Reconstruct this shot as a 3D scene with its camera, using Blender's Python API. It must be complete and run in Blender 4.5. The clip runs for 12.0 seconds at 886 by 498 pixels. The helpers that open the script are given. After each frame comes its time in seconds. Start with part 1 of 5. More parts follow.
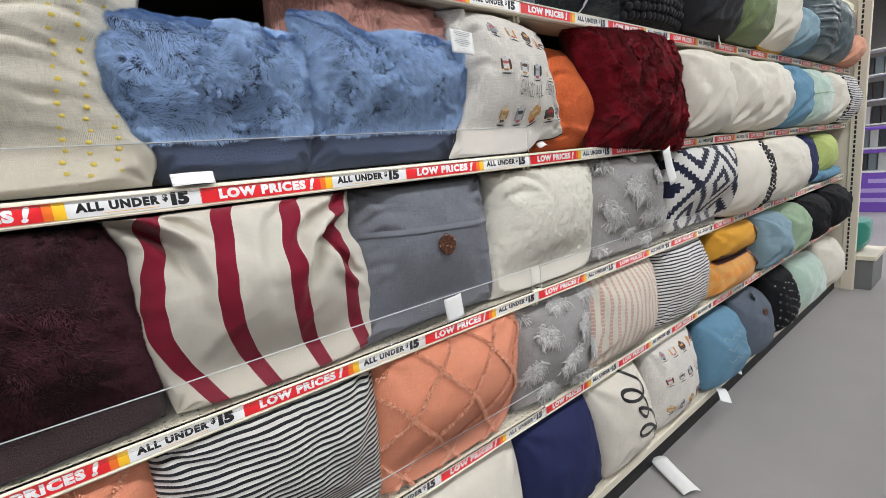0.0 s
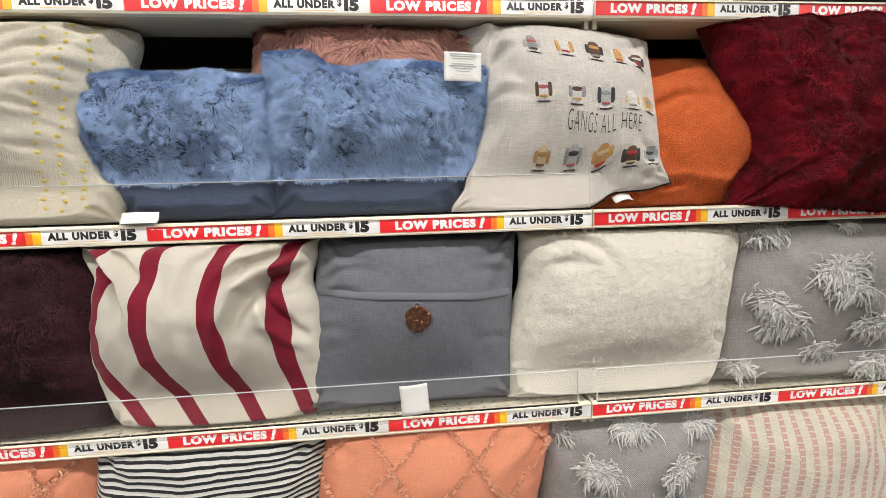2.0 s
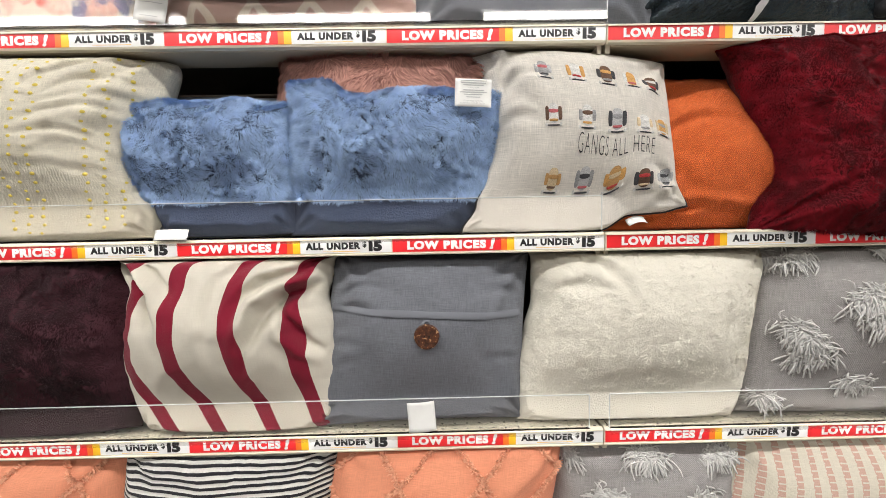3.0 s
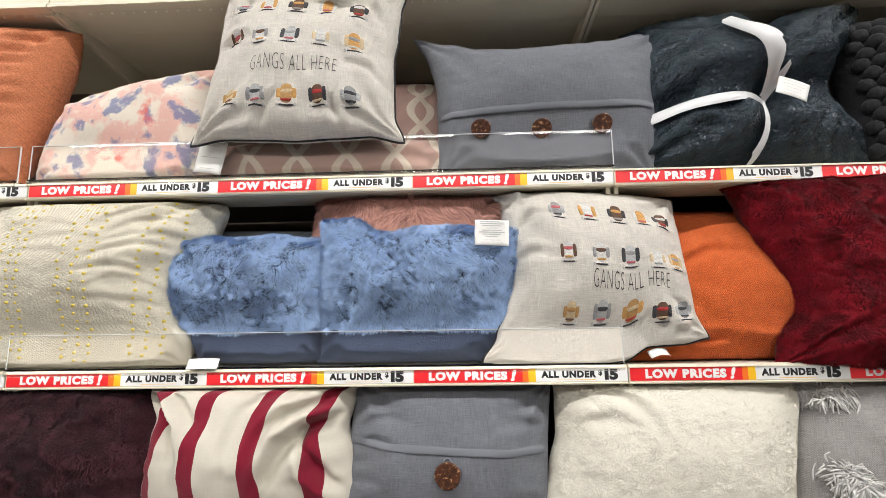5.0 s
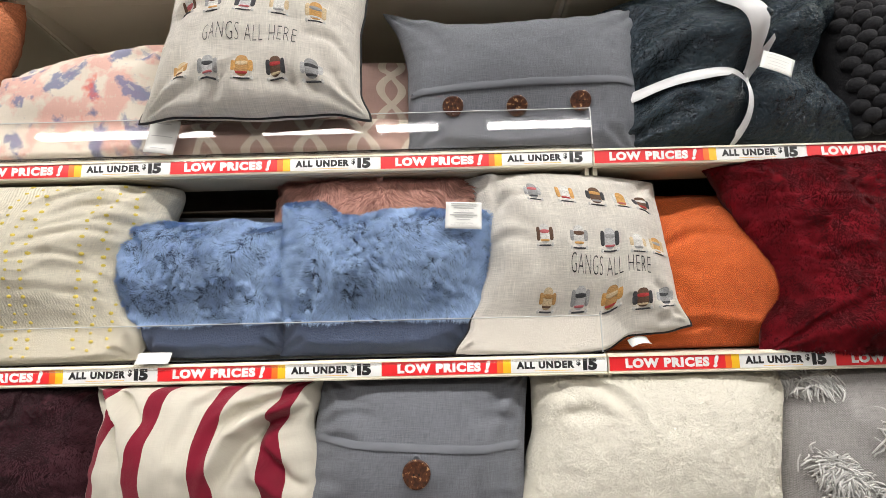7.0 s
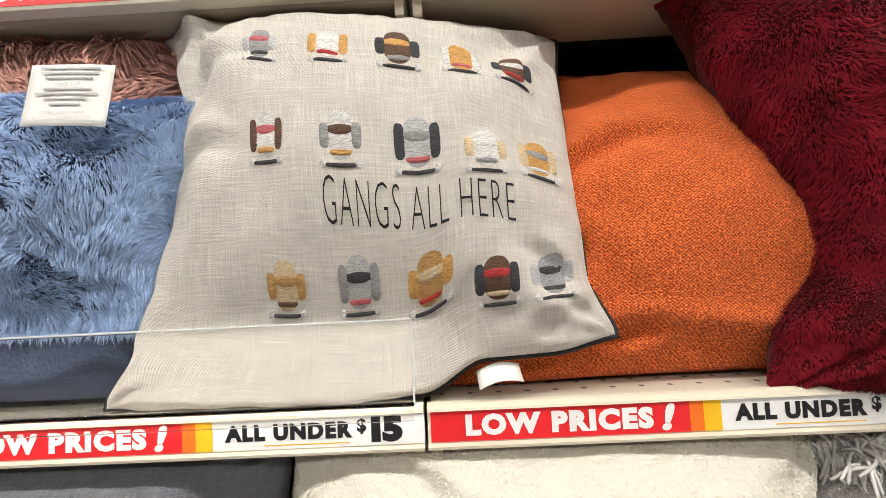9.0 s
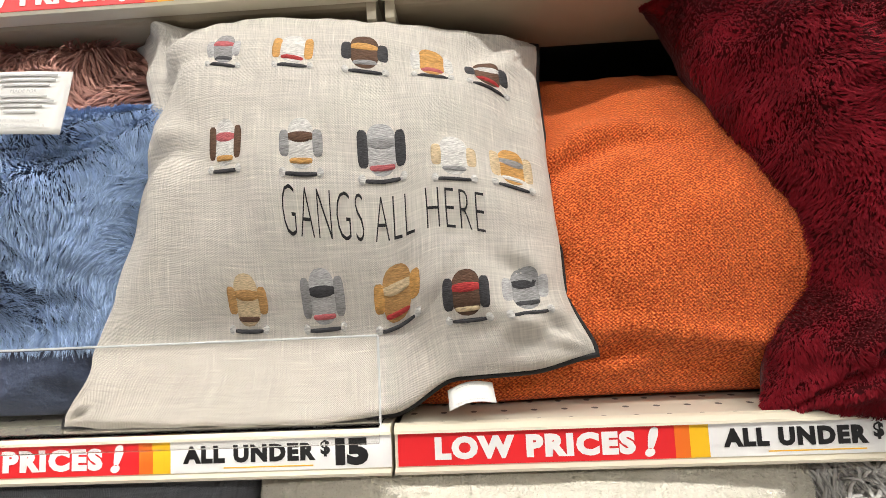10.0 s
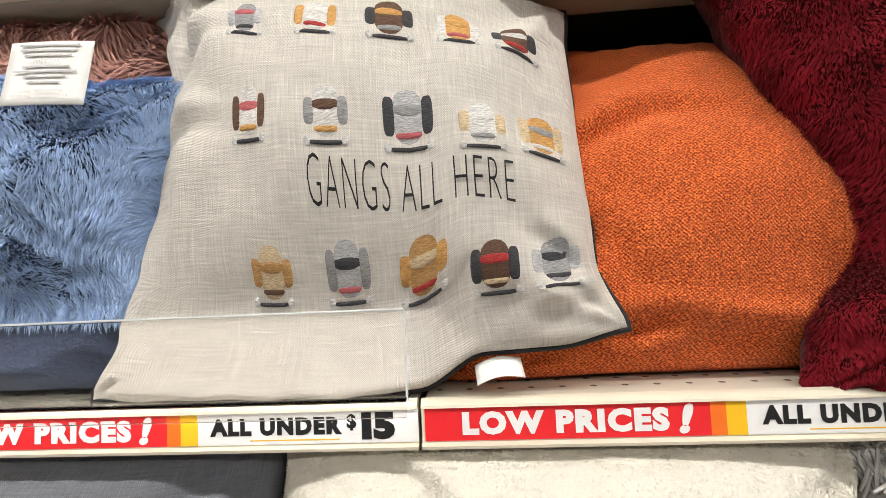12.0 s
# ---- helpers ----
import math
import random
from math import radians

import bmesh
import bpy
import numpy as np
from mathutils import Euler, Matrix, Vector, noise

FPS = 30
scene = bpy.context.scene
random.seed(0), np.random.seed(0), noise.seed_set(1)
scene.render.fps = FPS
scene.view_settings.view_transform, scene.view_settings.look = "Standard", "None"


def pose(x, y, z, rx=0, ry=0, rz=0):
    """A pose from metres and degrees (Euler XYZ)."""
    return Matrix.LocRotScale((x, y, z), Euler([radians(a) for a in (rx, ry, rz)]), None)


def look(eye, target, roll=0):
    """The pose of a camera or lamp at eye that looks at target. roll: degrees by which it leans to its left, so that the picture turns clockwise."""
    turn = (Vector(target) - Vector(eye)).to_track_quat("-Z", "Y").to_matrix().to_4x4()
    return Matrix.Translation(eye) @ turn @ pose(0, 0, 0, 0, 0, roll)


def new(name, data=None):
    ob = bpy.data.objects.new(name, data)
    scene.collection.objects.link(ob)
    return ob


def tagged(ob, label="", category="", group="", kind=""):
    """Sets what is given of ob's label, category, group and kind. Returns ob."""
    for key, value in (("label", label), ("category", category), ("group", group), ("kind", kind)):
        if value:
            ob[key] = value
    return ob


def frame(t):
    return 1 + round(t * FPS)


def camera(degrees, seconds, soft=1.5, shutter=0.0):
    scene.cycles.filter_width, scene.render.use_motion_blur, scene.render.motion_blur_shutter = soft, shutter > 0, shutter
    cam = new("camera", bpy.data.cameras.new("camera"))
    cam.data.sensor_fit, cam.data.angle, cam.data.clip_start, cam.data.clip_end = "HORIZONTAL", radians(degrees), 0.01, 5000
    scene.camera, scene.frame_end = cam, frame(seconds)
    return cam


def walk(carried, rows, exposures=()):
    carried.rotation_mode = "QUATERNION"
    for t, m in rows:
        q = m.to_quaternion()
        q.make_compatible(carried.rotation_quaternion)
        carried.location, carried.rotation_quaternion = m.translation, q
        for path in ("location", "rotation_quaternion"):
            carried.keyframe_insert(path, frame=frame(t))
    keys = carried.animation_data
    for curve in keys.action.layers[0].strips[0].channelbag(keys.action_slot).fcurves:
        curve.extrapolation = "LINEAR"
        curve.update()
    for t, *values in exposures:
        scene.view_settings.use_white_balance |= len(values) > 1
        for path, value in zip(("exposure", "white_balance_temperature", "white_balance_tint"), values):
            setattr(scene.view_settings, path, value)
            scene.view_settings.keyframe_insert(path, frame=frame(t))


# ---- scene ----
cam = camera(89.8, 12.0, 0.6)
PATH = [
    (0, (-0.954, -0.821, 1.31), (0.241, 0.74, 0.944), -5.9),
    (0.5, (-0.809, -0.785, 1.325), (0.16, 0.936, 1.01), -4.9),
    (1, (-0.664, -0.778, 1.324), (-0.002, 1.09, 1.053), -3.6),
    (1.5, (-0.489, -0.797, 1.326), (-0.11, 1.154, 1.098), -2.3),
    (2, (-0.368, -0.827, 1.344), (-0.182, 1.153, 1.131), -1.7),
    (2.5, (-0.331, -0.844, 1.349), (-0.234, 1.144, 1.155), -1.4),
    (3, (-0.321, -0.846, 1.354), (-0.294, 1.149, 1.211), -1.1),
    (3.2, (-0.316, -0.847, 1.346), (-0.316, 1.151, 1.246), -1.1),
    (5, (-0.317, -0.879, 1.422), (-0.383, 1.1, 1.706), -0.9),
    (5.5, (-0.32, -0.882, 1.42), (-0.383, 1.088, 1.761), -0.8),
    (6, (-0.318, -0.882, 1.42), (-0.38, 1.084, 1.783), -0.7),
    (6.5, (-0.316, -0.875, 1.42), (-0.351, 1.096, 1.762), -0.8),
    (6.7, (-0.311, -0.87, 1.415), (-0.33, 1.105, 1.735), -1.0),
    (8.3, (-0.075, -0.437, 1.385), (-0.104, 1.561, 1.462), -3.0),
    (8.5, (-0.053, -0.415, 1.393), (-0.059, 1.583, 1.492), -3.1),
    (9, (0.027, -0.368, 1.421), (-0.007, 1.627, 1.55), -2.8),
    (9.5, (0.052, -0.35, 1.423), (-0.003, 1.644, 1.567), -2.7),
    (10, (0.058, -0.35, 1.424), (-0.016, 1.642, 1.592), -2.6),
    (10.5, (0.057, -0.346, 1.423), (-0.039, 1.645, 1.587), -2.5),
    (11, (0.051, -0.341, 1.422), (-0.053, 1.65, 1.582), -2.6),
    (11.5, (0.046, -0.341, 1.419), (-0.074, 1.65, 1.568), -2.6),
    (12, (0.046, -0.341, 1.412), (-0.086, 1.651, 1.535), -2.6),
]
# the camera's own exposure and white balance drift a little
EXPOSURE = [(0.0, -0.08, 6020, 10), (0.7, -0.08, 6300, 10), (1.6, 0.0, 6550, 10), (5.0, 0.20, 6450, 10), (6.7, 0.20, 6500, 10), (8.5, 0.26, 6720, 10), (12.0, 0.26, 6640, 10)]
walk(cam, [(t, look(eye, target, roll)) for t, eye, target, roll in PATH], EXPOSURE)

# ---- light: long fluorescent fixtures under a white store ceiling ----
CEIL = 4.1
world = bpy.data.worlds.new("world")
scene.world = world
world.use_nodes = True
world.node_tree.nodes["Background"].inputs[0].default_value = (0.9, 0.95, 1.0, 1)
world.node_tree.nodes["Background"].inputs[1].default_value = 0.25
# x, y and watts of each fixture: over this aisle, added to brighten beyond the end of the run, added unseen over the
# next aisles as frontal fill
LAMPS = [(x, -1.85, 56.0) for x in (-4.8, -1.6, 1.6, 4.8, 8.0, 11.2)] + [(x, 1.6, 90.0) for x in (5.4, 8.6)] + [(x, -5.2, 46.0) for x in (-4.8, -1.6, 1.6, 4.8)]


# ---- node arithmetic ----
class Sock:
    """A node socket with plain arithmetic."""
    def __init__(self, tree, s):
        self.tree, self.s = tree, s

    def op(self, kind, *others):
        n = self.tree.nodes.new("ShaderNodeMath")
        n.operation = kind
        for i, o in enumerate((self, *others)):
            if isinstance(o, Sock):
                self.tree.links.new(o.s, n.inputs[i])
            else:
                n.inputs[i].default_value = o
        return Sock(self.tree, n.outputs[0])

    def __add__(self, o): return self.op("ADD", o)
    def __sub__(self, o): return self.op("SUBTRACT", o)
    def __mul__(self, o): return self.op("MULTIPLY", o)
    def __truediv__(self, o): return self.op("DIVIDE", o)
    def __lt__(self, o): return self.op("LESS_THAN", o)
    def __gt__(self, o): return self.op("GREATER_THAN", o)
    def max(self, o): return self.op("MAXIMUM", o)
    def min(self, o): return self.op("MINIMUM", o)
    def abs(self): return self.op("ABSOLUTE")
    def frac(self): return self.op("FRACT")
    def floor(self): return self.op("FLOOR")
    def sin(self): return self.op("SINE")
    def pw(self, o): return self.op("POWER", o)
    def band(self, c, w): return (self - c).abs() < w / 2


class Mat:
    """A principled material with its node tree at hand."""
    def __init__(self, name, rough=0.6, metal=0.0, sheen=0.0):
        self.m = bpy.data.materials.new(name)
        self.m.use_nodes = True
        self.t = self.m.node_tree
        self.b = self.t.nodes["Principled BSDF"]
        self.put("Roughness", rough), self.put("Metallic", metal), self.put("Sheen Weight", sheen)

    def put(self, key, value):
        i = self.b.inputs[key]
        if isinstance(value, Sock):
            self.t.links.new(value.s, i)
        elif isinstance(value, tuple):
            i.default_value = (*value, 1) if len(value) == 3 else value
        else:
            i.default_value = value
        return self

    def coords(self, kind="Object"):
        n = self.t.nodes.new("ShaderNodeTexCoord")
        return n.outputs[kind]

    def xyz(self, kind="Object"):
        n = self.t.nodes.new("ShaderNodeSeparateXYZ")
        self.t.links.new(self.coords(kind), n.inputs[0])
        return [Sock(self.t, o) for o in n.outputs]

    def vec(self, *v):
        n = self.t.nodes.new("ShaderNodeCombineXYZ")
        for i, s in enumerate(v):
            if isinstance(s, Sock):
                self.t.links.new(s.s, n.inputs[i])
            else:
                n.inputs[i].default_value = s
        return n.outputs[0]

    def noise(self, scale, detail=3.0, vector=None, kind="Object", rough=0.55):
        n = self.t.nodes.new("ShaderNodeTexNoise")
        n.inputs["Scale"].default_value, n.inputs["Detail"].default_value, n.inputs["Roughness"].default_value = scale, detail, rough
        self.t.links.new(vector if vector else self.coords(kind), n.inputs["Vector"])
        return Sock(self.t, n.outputs[0])

    def voronoi(self, scale, vector=None, kind="Object", feature="F1"):
        n = self.t.nodes.new("ShaderNodeTexVoronoi")
        n.feature = feature
        n.inputs["Scale"].default_value = scale
        self.t.links.new(vector if vector else self.coords(kind), n.inputs["Vector"])
        return Sock(self.t, n.outputs["Distance"])

    def random(self, island=False):
        n = self.t.nodes.new("ShaderNodeNewGeometry" if island else "ShaderNodeObjectInfo")
        return Sock(self.t, n.outputs["Random Per Island" if island else "Random"])

    def mix(self, f, a, b):
        n = self.t.nodes.new("ShaderNodeMix")
        n.data_type = "RGBA"
        for i, s in ((0, f), (6, a), (7, b)):
            if isinstance(s, Sock):
                self.t.links.new(s.s, n.inputs[i])
            else:
                n.inputs[i].default_value = s if i == 0 else (*s, 1)
        return Sock(self.t, n.outputs[2])

    def ramp(self, f, *stops):
        n = self.t.nodes.new("ShaderNodeValToRGB")
        e = n.color_ramp.elements
        while len(e) < len(stops):
            e.new(0.5)
        for k, (p, c) in zip(e, stops):
            k.position, k.color = p, (*c, 1)
        self.t.links.new(f.s, n.inputs[0])
        return Sock(self.t, n.outputs[0])

    def bump(self, h, strength=0.3, dist=0.001):
        n = self.t.nodes.new("ShaderNodeBump")
        n.inputs["Strength"].default_value, n.inputs["Distance"].default_value = strength, dist
        self.t.links.new(h.s, n.inputs["Height"])
        self.t.links.new(n.outputs[0], self.b.inputs["Normal"])
        return self


def shade(c, k):
    return tuple(min(1.0, v * k) for v in c)


def cloth(name, c, thread=0.0016, depth=0.5, slub=0.12, rough=0.88, sheen=0.05, pattern=None, relief=None, run=40.0, yarns=1050.0, flecks=0.0):
    """Woven cloth: crossing threads, uneven yarn, faint soiling. pattern(m, u, v) gives the colour in metres of cloth."""
    m = Mat(name, rough, 0, sheen)
    m.put("Specular IOR Level", 0.2)
    u, v, _ = m.xyz("UV")
    base = pattern(m, u, v) if pattern else c
    warp = m.noise(1.0, 2, m.vec(u * yarns, v * run, 0.0))
    weft = m.noise(1.0, 2, m.vec(u * run, v * yarns, 3.0))
    yarn = warp + weft
    big = m.noise(9.0, 3, kind="UV")
    f = (yarn - 1.0) * (slub * 4.0) + (big - 0.5) * 0.18 + 0.5
    if flecks:
        # thicker pale yarns that come and go in both directions
        thick = (m.noise(1.0, 1, m.vec(u * 520.0, v * 34.0, 7.0)) - 0.60).max(0.0) + (m.noise(1.0, 1, m.vec(u * 34.0, v * 520.0, 9.0)) - 0.60).max(0.0)
        f = f + thick * flecks
    dark = m.t.nodes.new("ShaderNodeMix")
    dark.data_type, dark.blend_type = "RGBA", "MULTIPLY"
    dark.inputs[0].default_value = 1.0
    if isinstance(base, Sock):
        m.t.links.new(base.s, dark.inputs[6])
    else:
        dark.inputs[6].default_value = (*base, 1)
    g = m.ramp(f, (0.0, (0.66, 0.66, 0.66)), (0.5, (1.0, 1.0, 1.0)), (1.0, (1.3, 1.3, 1.3)))
    m.t.links.new(g.s, dark.inputs[7])
    m.put("Base Color", Sock(m.t, dark.outputs[2]))
    k = 2 * math.pi / thread
    h = (u * k).sin() * (v * k).sin() * 0.35 + yarn
    if relief:
        h = h + relief(m, u, v)
    return m.bump(h, depth, 0.0012).m


def furry(name, c, dark=0.55, rough=0.75, drift=0.5, bright=1.22, patch=14.0, grain=0.65):
    """Fibres: each its own tone; drift paints broad patches like shade in folds and tufts."""
    m = Mat(name, rough, 0, 0.04)
    m.put("Specular IOR Level", 0.10)
    r = m.random(True)
    big = m.noise(patch, 3)
    m.put("Base Color", m.mix((r - 0.5) * grain + (big - 0.5) * drift + 0.5, shade(c, dark), shade(c, bright)))
    return m.m


def plush(name, c, scale=260.0, depth=0.8, rough=0.9, low=0.62, high=1.12):
    """Short pile under the fibres."""
    m = Mat(name, rough, 0, 0.06)
    m.put("Specular IOR Level", 0.25)
    n = m.noise(scale, 4, kind="Object")
    big = m.noise(16.0, 3)
    m.put("Base Color", m.mix(n * 0.7 + big * 0.4 - 0.05, shade(c, low), shade(c, high)))
    return m.bump(n, depth, 0.003).m


def plain(name, c, rough=0.5, metal=0.0, vary=0.08, scale=30.0, depth=0.05):
    m = Mat(name, rough, metal)
    n, fine = m.noise(scale, 4), m.noise(scale * 14, 2)
    m.put("Base Color", m.mix(n, shade(c, 1 - vary), shade(c, 1 + vary)))
    m.put("Roughness", n * 0.2 + (rough - 0.1))
    return m.bump(fine, depth, 0.0008).m


# shelving, floor, ceiling
def enamel():
    m = Mat("cream_enamel", 0.38)
    n, s = m.noise(5.0, 4), m.noise(60.0, 3)
    scuff = (s > 0.66) * (m.noise(11.0, 2) > 0.55)
    m.put("Base Color", m.mix(n, (0.64, 0.585, 0.455), (0.73, 0.68, 0.55)))
    m.put("Roughness", n * 0.2 + 0.3 + scuff * 0.2)
    return m.bump(s, 0.05, 0.0006).m


def deck_metal():
    m = Mat("perforated_enamel", 0.42)
    x, y, _ = m.xyz()
    hx, hy = (x / 0.0254).frac() - 0.5, (y / 0.0254).frac() - 0.5
    hole = ((hx * hx + hy * hy).pw(0.5) < 0.11) * (y < 0.16)
    n = m.noise(7.0, 4)
    m.put("Base Color", m.mix(hole, m.mix(n, (0.60, 0.57, 0.46), (0.70, 0.67, 0.56)), (0.05, 0.045, 0.035)))
    return m.bump(hole * -1.0 + n * 0.05, 0.4, 0.001).m


def floor_mat():
    m = Mat("grey_sealed_floor", 0.42)
    n, f, big = m.noise(3.0, 5), m.noise(180.0, 3), m.noise(0.7, 3)
    m.put("Base Color", m.mix(n * 0.6 + f * 0.4, (0.235, 0.222, 0.215), (0.32, 0.305, 0.29)))
    m.put("Roughness", big * 0.25 + 0.3)
    return m.bump(f, 0.06, 0.001).m


def ceiling_mat():
    m = Mat("white_ceiling_tile", 0.9)
    x, y, _ = m.xyz()
    g = ((x / 0.61).frac() < 0.035).max((y / 1.22).frac() < 0.018)
    n = m.noise(90.0, 4)
    m.put("Base Color", m.mix(g, m.mix(n, (0.72, 0.72, 0.70), (0.82, 0.82, 0.80)), (0.6, 0.6, 0.59)))
    return m.bump(n, 0.3, 0.003).m


def clear_plastic():
    m = Mat("clear_acrylic", 0.03)
    m.put("Base Color", (0.80, 0.79, 0.775)).put("Transmission Weight", 1.0).put("IOR", 1.46)
    s = m.noise(70.0, 3)
    m.put("Roughness", (s > 0.66) * 0.03 + 0.01)
    return m.m


ENAMEL, DECK, FLOOR, CEILING, CLEAR = enamel(), deck_metal(), floor_mat(), ceiling_mat(), clear_plastic()
FROST = plain("acrylic_cut_edge", (0.62, 0.64, 0.64), 0.2)
# rear deck underside: cream metal coloured dark to carry the shade there
SHADED_DECK = plain("shaded_deck_paint", (0.085, 0.072, 0.060), 0.6, 0.3)
KICK = plain("black_kick_plate", (0.006, 0.006, 0.006), 0.6)
BACKING = plain("dark_brown_hardboard", (0.115, 0.082, 0.062), 0.7, 0, 0.15, 12.0)
WALLPAINT = plain("store_wall_paint", (0.20, 0.19, 0.185), 0.8, 0, 0.05, 2.0)
PRINT_RED = plain("print_red", (0.76, 0.022, 0.028), 0.32, 0, 0.05)
PRINT_ORANGE = plain("print_orange", (0.83, 0.17, 0.02), 0.32, 0, 0.05)
PRINT_YELLOW = plain("print_yellow", (0.86, 0.50, 0.02), 0.32, 0, 0.05)
PRINT_WHITE = plain("print_white", (0.80, 0.80, 0.79), 0.32, 0, 0.03)
PRINT_BLACK = plain("print_black", (0.012, 0.012, 0.013), 0.35, 0, 0.05)
PAPER = plain("white_paper_tag", (0.78, 0.78, 0.75), 0.7, 0, 0.05, 60.0, 0.1)
GREYPRINT = plain("grey_print", (0.45, 0.45, 0.45), 0.6)


# ---- mesh helpers ----
def smooth(me):
    me.shade_smooth()
    return me


def mesh_from(name, verts, faces, material=None, uv=None, soft=True):
    me = bpy.data.meshes.new(name)
    me.from_pydata(verts, [], faces)
    if uv is not None:
        layer = me.uv_layers.new(name="UVMap")
        li = np.empty(len(me.loops), dtype=np.int32)
        me.loops.foreach_get("vertex_index", li)
        layer.data.foreach_set("uv", np.asarray(uv, dtype=np.float32)[li].ravel())
    if material:
        me.materials.append(material)
    if soft:
        me.shade_smooth()
    return me


def under(ob, parent):
    ob.parent = parent
    return ob


def part(name, me, parent=None, label="", loc=None):
    ob = new(name, me)
    if parent:
        ob.parent = parent
    if loc:
        ob.location = loc
    if label:
        tagged(ob, label)
    return ob


def box(name, lo, hi, material, bevel=0.0, seg=2):
    """A bevelled block between two corners."""
    bm = bmesh.new()
    bmesh.ops.create_cube(bm, size=1)
    for v in bm.verts:
        for i in range(3):
            v.co[i] = (lo[i] + hi[i]) / 2 + v.co[i] * (hi[i] - lo[i])
    if bevel:
        bmesh.ops.bevel(bm, geom=bm.edges[:], offset=bevel, segments=seg, affect="EDGES", profile=0.6)
    me = bpy.data.meshes.new(name)
    bm.to_mesh(me)
    bm.free()
    me.materials.append(material)
    return me


def thing(name, loc, label, category, group="", kind=""):
    ob = new(name)
    ob.empty_display_size = 0.05
    ob.location = loc
    return tagged(ob, label, category, group, kind)


def text_mesh(words, size, material, fat=0.0, squeeze=1.0, spacing=1.0, thick=0.0004, fit=None, slant=0.0):
    """Lettering in the built-in font, upright in the x-z plane, facing -y; fit: its width and height."""
    cu = bpy.data.curves.new("words", "FONT")
    cu.body, cu.size, cu.offset, cu.extrude, cu.space_character, cu.resolution_u = words, size, fat, thick, spacing, 3
    cu.align_x, cu.align_y = "CENTER", "CENTER"
    ob = new("words", cu)
    bpy.context.view_layer.update()
    me = bpy.data.meshes.new_from_object(ob.evaluated_get(bpy.context.evaluated_depsgraph_get()))
    bpy.data.objects.remove(ob)
    if fit:
        xs, ys = [v.co.x for v in me.vertices], [v.co.y for v in me.vertices]
        me.transform(Matrix.Translation((-(min(xs) + max(xs)) / 2, -(min(ys) + max(ys)) / 2, 0)))
        me.transform(Matrix.Diagonal((fit[0] / (max(xs) - min(xs)), fit[1] / (max(ys) - min(ys)), 1, 1)))
        for v in me.vertices:
            v.co.x += v.co.y * slant
    me.transform(Matrix.Diagonal((squeeze, 1, 1, 1)))
    me.transform(Matrix.Rotation(math.pi / 2, 4, "X"))
    me.materials.clear()
    me.materials.append(material)
    return me


# ---- setting ----
me = box("floor", (-9, -9, -0.1), (14, 9, 0), FLOOR)
tagged(new("floor", me), "smooth grey sealed store floor", "floor", kind="structure")
me = box("ceiling", (-9, -9, CEIL), (14, 9, CEIL + 0.1), CEILING)
tagged(new("ceiling", me), "white tiled store ceiling", "ceiling", kind="structure")
# aisle wall: unseen stand-in for opposite shelving, kept dull to cut the fill light
for nm, lo, hi in (("wall_aisle", (-9, -3.1, 0), (14, -3.0, 2.1)), ("wall_south", (-9, -9.1, 0), (14, -9, CEIL)), ("wall_north", (-9, 9, 0), (14, 9.1, CEIL)),
                   ("wall_west", (-9.1, -9, 0), (-9, 9, CEIL)), ("wall_east", (14, -9, 0), (14.1, 9, CEIL))):
    tagged(new(nm, box(nm, lo, hi, WALLPAINT)), "plain dull stand-in store wall", "wall", kind="structure")

GLOW = Mat("lit_tube", 0.4)
GLOW.put("Base Color", (0.9, 0.9, 0.9)).put("Emission Color", (1.0, 0.97, 0.92)).put("Emission Strength", 24.0)
HOUSING = plain("white_fixture_enamel", (0.75, 0.75, 0.74), 0.4)
# fill lamps added out of view get the same fixture
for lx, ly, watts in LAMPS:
    lamp = thing("ceiling_light", (lx, ly, CEIL), "white linear fluorescent ceiling fixture, some added as fill", "ceiling light", "ceiling lights")
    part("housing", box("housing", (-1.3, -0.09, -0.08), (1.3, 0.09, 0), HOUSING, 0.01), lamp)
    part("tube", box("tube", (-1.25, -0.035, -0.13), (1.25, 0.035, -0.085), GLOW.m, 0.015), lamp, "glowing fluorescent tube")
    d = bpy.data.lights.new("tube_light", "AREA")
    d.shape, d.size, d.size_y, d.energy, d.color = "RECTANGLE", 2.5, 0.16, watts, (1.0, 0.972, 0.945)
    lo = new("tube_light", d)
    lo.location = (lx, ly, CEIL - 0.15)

# ---- shelving run ----
BAY = 1.2192
REP = BAY / 3
BAYS = (-2, -1, 0, 1, 2)
LEVELS = [0.552, 0.917, 1.302, 1.688]
TOP = 2.133
LIP = 0.018
DEPTH = 0.40
RIGHT = BAY * 3


def extrude_profile(name, pts, x0, x1, material):
    """A folded sheet profile (y, z) run along x."""
    n = len(pts)
    verts = [(x, y, z) for x in (x0, x1) for y, z in pts]
    faces = [(i, (i + 1) % n, n + (i + 1) % n, n + i) for i in range(n)]
    faces += [tuple(range(n - 1, -1, -1)), tuple(range(n, 2 * n))]
    return mesh_from(name, verts, faces, material, soft=False)


LOW = text_mesh("LOW PRICES", 0.0165, PRINT_WHITE, 0.0011, 1.0, 1.18, 0.0, fit=(0.150, 0.0172))
BANG = text_mesh("!", 0.023, PRINT_WHITE, 0.0013, thick=0.0, fit=(0.0075, 0.0215), slant=0.25)
UNDER = text_mesh("ALL UNDER", 0.0155, PRINT_BLACK, 0.0010, 1.0, 1.18, 0.0, fit=(0.104, 0.0136))
DOLLAR = text_mesh("$", 0.0125, PRINT_BLACK, 0.0005, thick=0.0, fit=(0.0075, 0.0125))
